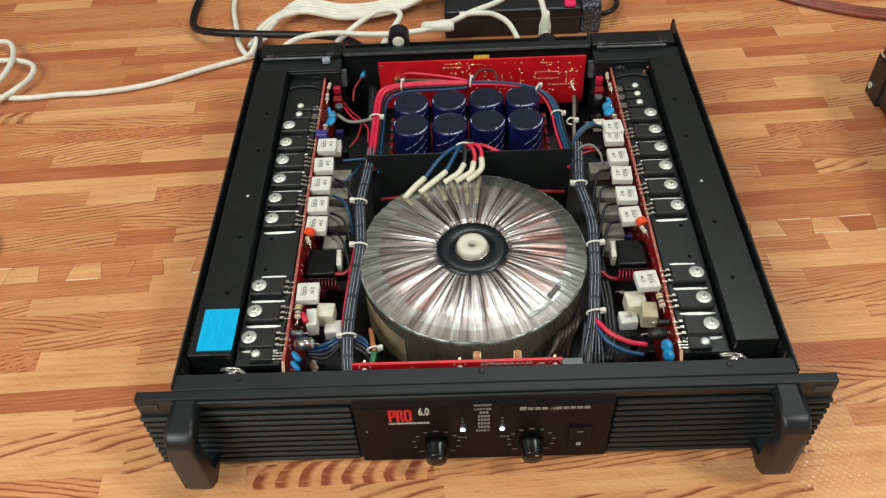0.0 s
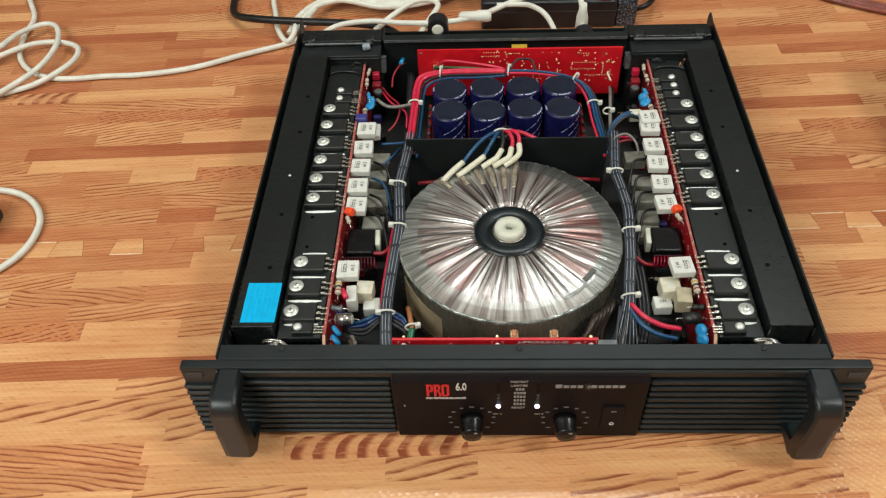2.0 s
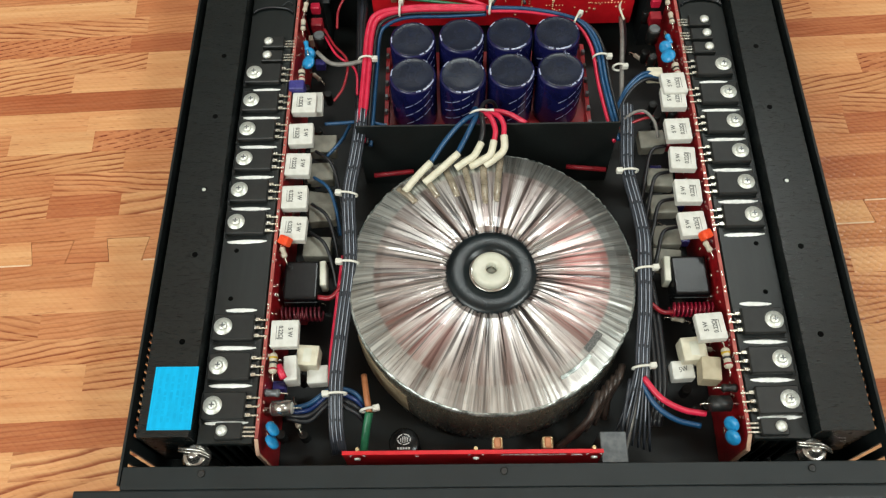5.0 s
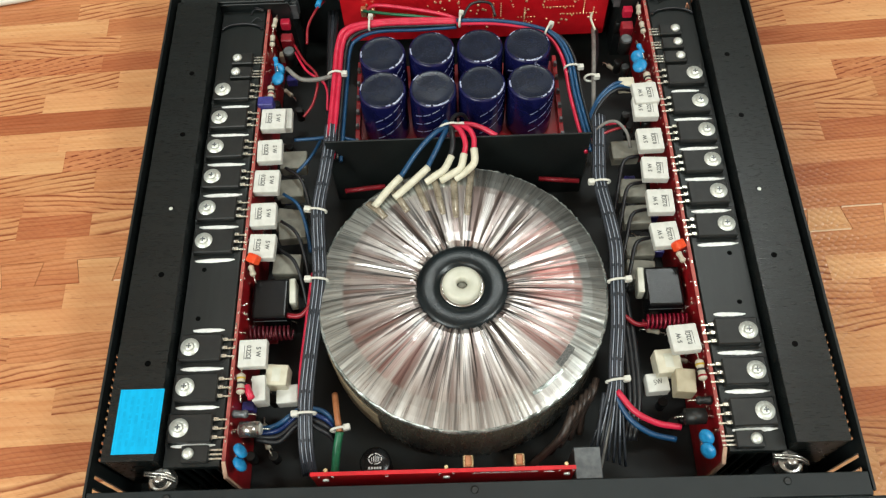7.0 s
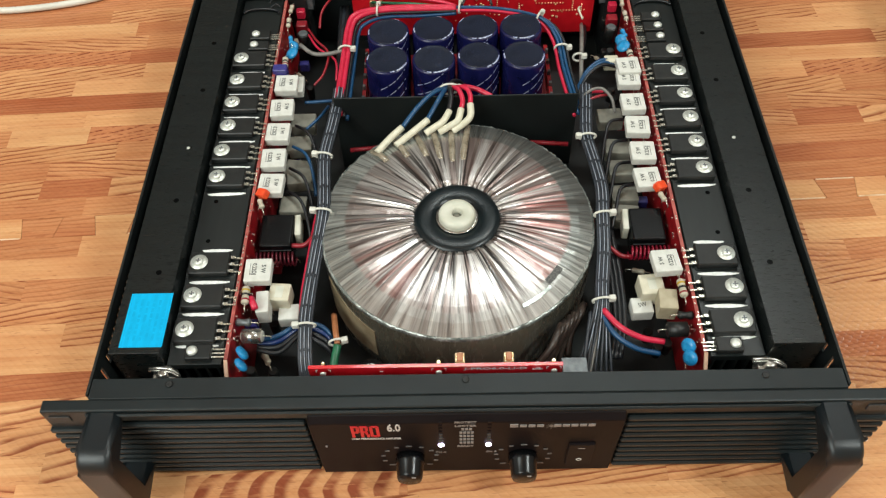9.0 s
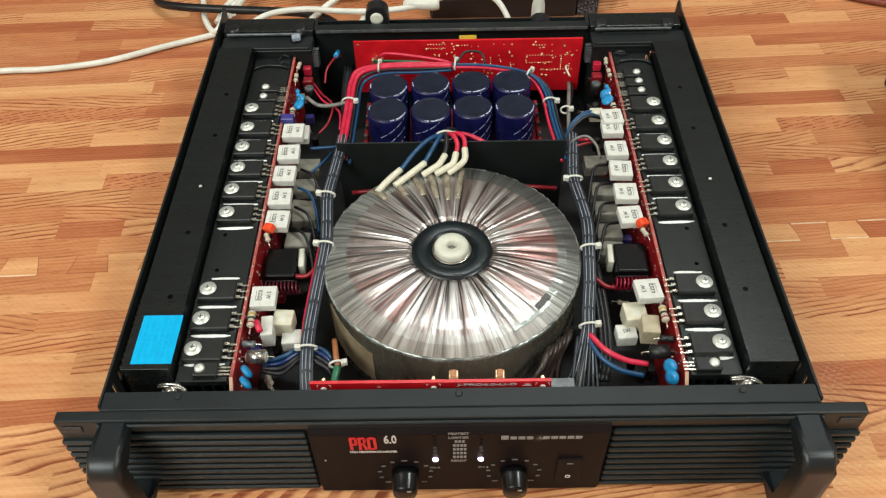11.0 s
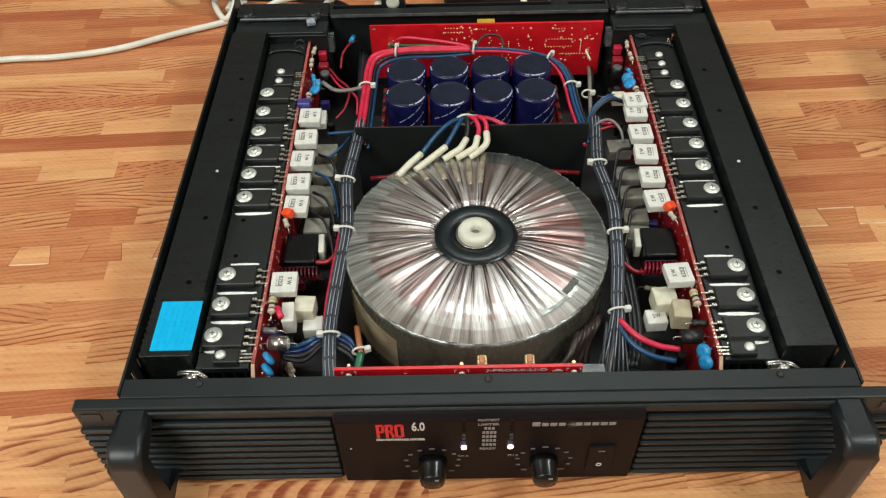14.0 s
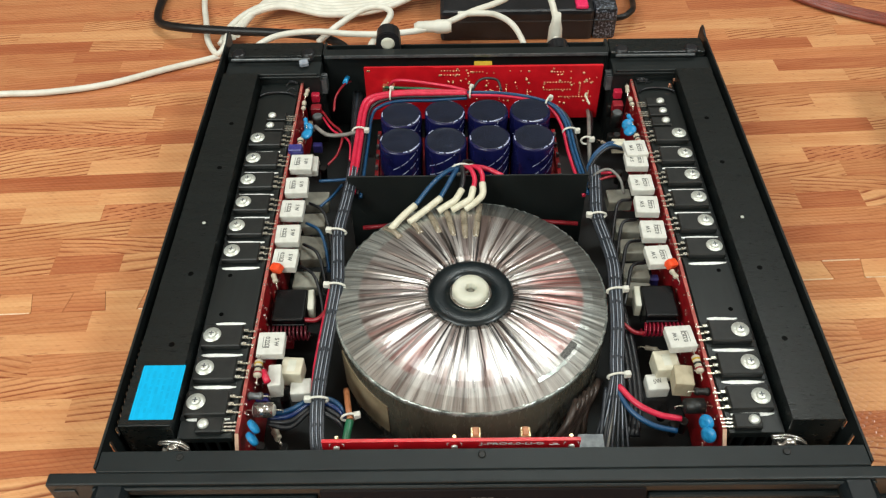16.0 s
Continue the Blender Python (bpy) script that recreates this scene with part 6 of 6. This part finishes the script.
# plugs in the rear panel
for x, lb in ((-0.0700, "black speaker plug with a white latch, in the rear panel"), (0.0850, "black round plug in the rear panel")):
    p = thing("plug", lb, "plug", (x, 0.401, 0.052), group="rear plugs")
    part("body", lathe([(0.0130, 0.0), (0.0135, -0.020), (0.0120, -0.034), (0.0080, -0.046)], 28, axis="y"), "strip_plastic", p)
    hz = 0.0500 if x < 0 else 0.0330
    out = [(-0.0125, 0.0)] + [(-0.0105 * math.cos(radians(k * 18)), hz - 0.009 + 0.009 * math.sin(radians(k * 18))) for k in range(11)] + [(0.0125, 0.0)]
    bm = prism(bmesh.new(), out, "y", 0.008, 0.024)
    bmesh.ops.bevel(bm, geom=bm.edges[:], offset=0.0010, segments=2, affect="EDGES")
    part("latch", bm, "strip_plastic", p)
    if x < 0:
        part("latch_button", lathe([(0.0062, 0.0), (0.0060, 0.0010), (0.0040, 0.0016)], 24, axis="y", at=(0, 0.0082, 0.0385)), "nylon", p, "white latch button")
solid("white_cable", tube([(-0.225, 0.470, 0.034), (-0.195, 0.496, 0.042), (-0.155, 0.502, 0.045), (-0.115, 0.497, 0.045), (-0.080, 0.496, 0.045), (-0.045, 0.500, 0.046), (-0.020, 0.508, 0.048), (0.010, 0.525, 0.052), (0.040, 0.528, 0.062), (0.065, 0.524, 0.082), (0.080, 0.500, 0.090), (0.0865, 0.470, 0.082), (0.0870, 0.455, 0.070), (0.0855, 0.430, 0.060)], 0.0032, 10, 8), "cable_white", "white signal cable plugged into the rear panel", "cable", group="white cables")
pl = thing("cable_plug", "white moulded in-line plug of the signal cable", "plug", (-0.030, 0.5045, 0.0475))
part("body", lathe([(0.0030, -0.020), (0.0055, -0.016), (0.0060, 0.0), (0.0070, 0.004), (0.0070, 0.014), (0.0055, 0.018)], 20, axis="x"), "cable_white", pl)
part("plug_boot", lathe([(0.0070, -0.010), (0.0064, 0.008), (0.0046, 0.016), (0.0040, 0.024)], 18), "cable_white", pl, "", pose(0.1165, -0.0495, 0.019))
solid("white_cable", tube([(-0.150, 0.505, 0.030), (-0.130, 0.520, 0.040), (-0.105, 0.540, 0.046), (-0.085, 0.545, 0.046), (-0.075, 0.535, 0.044), (-0.085, 0.510, 0.040), (-0.095, 0.480, 0.036), (-0.085, 0.440, 0.040)], 0.0034, 10, 8), "cable_white", "white cable looping behind the rear panel", "cable", group="white cables")
solid("white_cable", tube([(-0.005, 0.523, 0.050), (0.020, 0.521, 0.052), (0.035, 0.510, 0.056), (0.050, 0.490, 0.056), (0.060, 0.460, 0.050), (0.064, 0.43, 0.044)], 0.0030, 10, 8), "cable_white", "thin white cable running to the rear panel", "cable", group="white cables")
for k in range(3):
    solid("brown_cable", tube([(0.370, 0.640 + 0.008 * k, 0.004), (0.412, 0.602 + 0.008 * k, 0.004), (0.465, 0.572 + 0.008 * k, 0.004), (0.520, 0.553 + 0.008 * k, 0.004), (0.600, 0.545 + 0.008 * k, 0.004)], 0.0034, 8, 8), "cable_brown", "brown cable lying on the floor", "cable", group="brown cables")
spk = thing("black_box", "black box cabinet with a guarded bottom corner on the floor", "box", (0.530, 0.259, 0))
part("body", boxed(-0.0885, 0.090, -0.159, 0.1575, 0.004, 0.105, 0.004, 2), "strip_plastic", spk)
for e in (-1, 1):
    part("corner_guard", boxed(-0.0905, -0.060, *sorted((e * 0.1595, e * 0.128)), 0.0, 0.050, 0.003, 2), "handle", spk, "black corner guard")
    part("bolt", lathe([(0.004, 0), (0.003, 0.002)], 12, axis="x", at=(-0.0918, e * 0.150, 0.014)), "steel", spk)
    # pale sliver paints the glint on top of the guard
    part("guard_edge", boxed(-0.0900, -0.0886, *sorted((e * 0.1560, e * 0.1480)), 0.0500, 0.0512), "seam", spk, "pale sliver standing in for an edge glint")
adp = thing("adapter", "small black plastic block on the floor", "adapter", (-0.533, 0.209, 0))
part("body", boxed(-0.030, 0.030, -0.020, 0.020, 0, 0.028, 0.004, 2), "strip_plastic", adp)
part("plate", boxed(-0.020, 0.020, -0.010, 0.010, 0.028, 0.0284, 0.0001), "ink", adp)

# ---- floor strips, the nearest as pieces of their own ----
ROW = 0.0203
rf = random.Random(11)
# the print of one mat: start, end, row, kind; the mats repeat it along and across
PRINT_ABOVE = [(-0.50, -0.344, 3, "mid"), (-0.344, -0.240, 3, "down"), (-0.345, -0.288, 2, "dark"), (-0.288, -0.235, 2, "sparse"), (-0.43, -0.290, 4, "up"), (-0.290, -0.20, 4, "mid"),
               (-0.46, -0.387, 5, "mid"), (-0.387, -0.318, 5, "plain"), (-0.318, -0.235, 5, "ticked"), (-0.50, -0.325, 6, "plain"), (-0.325, -0.22, 6, "plain"), (-0.51, -0.24, 7, "dark"),
               (-0.44, -0.344, 8, "up"), (-0.344, -0.23, 8, "plain"), (-0.48, -0.283, 9, "up"), (-0.283, -0.21, 9, "plain"), (-0.56, -0.485, 12, "arched"), (-0.485, -0.30, 12, "plain")]
PRINT_BELOW = [(-0.52, -0.30, -1, "mid"), (-0.36, -0.19, -2, "plain"), (-0.46, -0.334, -3, "down"), (-0.334, -0.20, -3, "mid"), (-0.40, -0.255, -4, "up"), (-0.47, -0.381, -5, "ticked"),
               (-0.381, -0.295, -5, "plain"), (-0.295, -0.225, -5, "up"), (-0.48, -0.23, -6, "plain"), (-0.46, -0.24, -7, "dark"), (-0.52, -0.336, -8, "plain"), (-0.336, -0.16, -8, "sparse"),
               (-0.43, -0.25, -9, "sparse"), (-0.30, -0.19, -11, "plain"), (-0.19, -0.047, -11, "arched"), (-0.047, 0.12, -11, "up"), (0.26, 0.40, -9, "sparse"), (0.24, 0.42, -11, "plain")]
known = collections.defaultdict(list)
for k in (-2, -1, 0, 1):
    for x0, x1, row, kind in PRINT_ABOVE:
        known[row + 2 * k].append((x0 + 0.641 * k, x1 + 0.641 * k, kind)) if row + 2 * k > 0 else None
for k in (-1, 0, 1):
    for x0, x1, row, kind in PRINT_BELOW:
        if k == 0 or row > -8:
            known[row].append((x0 + 0.627 * k, x1 + 0.627 * k, kind))
COMMON = ("plain",) * 2 + ("mid",) * 9 + ("up",) * 3 + ("down", "dark", "dark", "dark", "ticked")
COMMON_BELOW = ("plain",) * 8 + ("mid",) * 4 + ("up",) * 4 + ("sparse", "sparse", "down", "dark")
far = {kind: bmesh.new() for kind in FLOOR}
near_count = 0


def lay_strip(outline, kind, near):
    """One strip of the print, its top a hair over or under its neighbours'."""
    top = rf.uniform(-0.00003, 0.0)
    bmx = bmesh.new() if near else far[kind]
    lo = [bmx.verts.new((u, v, -0.001)) for u, v in outline]
    hi = [bmx.verts.new((u, v, top)) for u, v in outline]
    n = len(outline)
    bmx.faces.new(hi)
    for i in range(n):
        bmx.faces.new((lo[i], lo[(i + 1) % n], hi[(i + 1) % n], hi[i]))
    if near:
        me = bpy.data.meshes.new("plank")
        bmx.to_mesh(me)
        bmx.free()
        me.materials.append(FLOOR[kind])
        new("plank", me).parent = floor


for row in range(-134, 82):
    if row == 0:
        continue
    v0, v1 = row * ROW + 0.00002, (row + 1) * ROW - 0.00002
    cells, x = [], -2.70
    for x0, x1, kind in sorted(known.get(row, [])) + [(2.70, 2.71, "")]:
        while x0 - x > 0.001:
            w = rf.choice((0.07, 0.10, 0.13, 0.17, 0.21)) * rf.uniform(0.85, 1.15)
            w = x0 - x if x0 - x - w < 0.04 else w
            cells.append((x, x + w, rf.choice(COMMON if row > 0 else COMMON_BELOW)))
            x += w
        if kind and x1 > x + 0.01:
            cells.append((x, x1, kind))
            x = x1
    for x0, x1, kind in cells:
        near = -0.58 < x0 < 0.42 and -16 < row < 16 and not (x0 > -0.20 and x1 < 0.22 and -6 < row < 9) and near_count < 260
        near_count += near
        lay_strip([(x0 + 0.00002, v0), (x1 - 0.00002, v0), (x1 - 0.00002, v1), (x0 + 0.00002, v1)], kind, near)

# the joint of two mats: dovetail teeth, with a pale lip along some of their ends that paints the glint there
TOOTH = 0.0584
rs = random.Random(4)
for k in range(-46, 46):
    u = -0.3818 + k * TOOTH
    near = -0.60 < u < 0.45
    kinds = rs.choice(("plain", "plain", "mid")), rs.choice(("mid", "dark", "mid", "plain"))
    if u < -2.56:
        continue
    lay_strip([(u, 0.0004), (u + 0.0332, 0.0004), (u + 0.0290, ROW), (u + 0.0042, ROW)], kinds[0], near)
    lay_strip([(u + 0.0337, 0.0), (u + TOOTH - 0.0005, 0.0), (u + TOOTH + 0.0037, ROW - 0.0004), (u + 0.0295, ROW - 0.0004)], kinds[1], near)
    if near and not -0.22 < u + 0.03 < 0.23:
        for x0, v in ((u + 0.001, 0.0004), (u + 0.0305, ROW - 0.0004)):
            if rs.random() < (0.55 if u < 0 else 0.9):
                part("seam_lip", boxed(x0, x0 + 0.031, v - 0.0006, v + 0.0006, -0.0004, 0.0005 if u > 0 else 0.00025, 0.0002), "seam", floor)
for kind, bmx in far.items():
    me = bpy.data.meshes.new("planks_around")
    bmx.to_mesh(me)
    bmx.free()
    me.materials.append(FLOOR[kind])
    ob = new("planks_around", me)
    ob.parent = floor
    tagged(ob, kind="stuff")
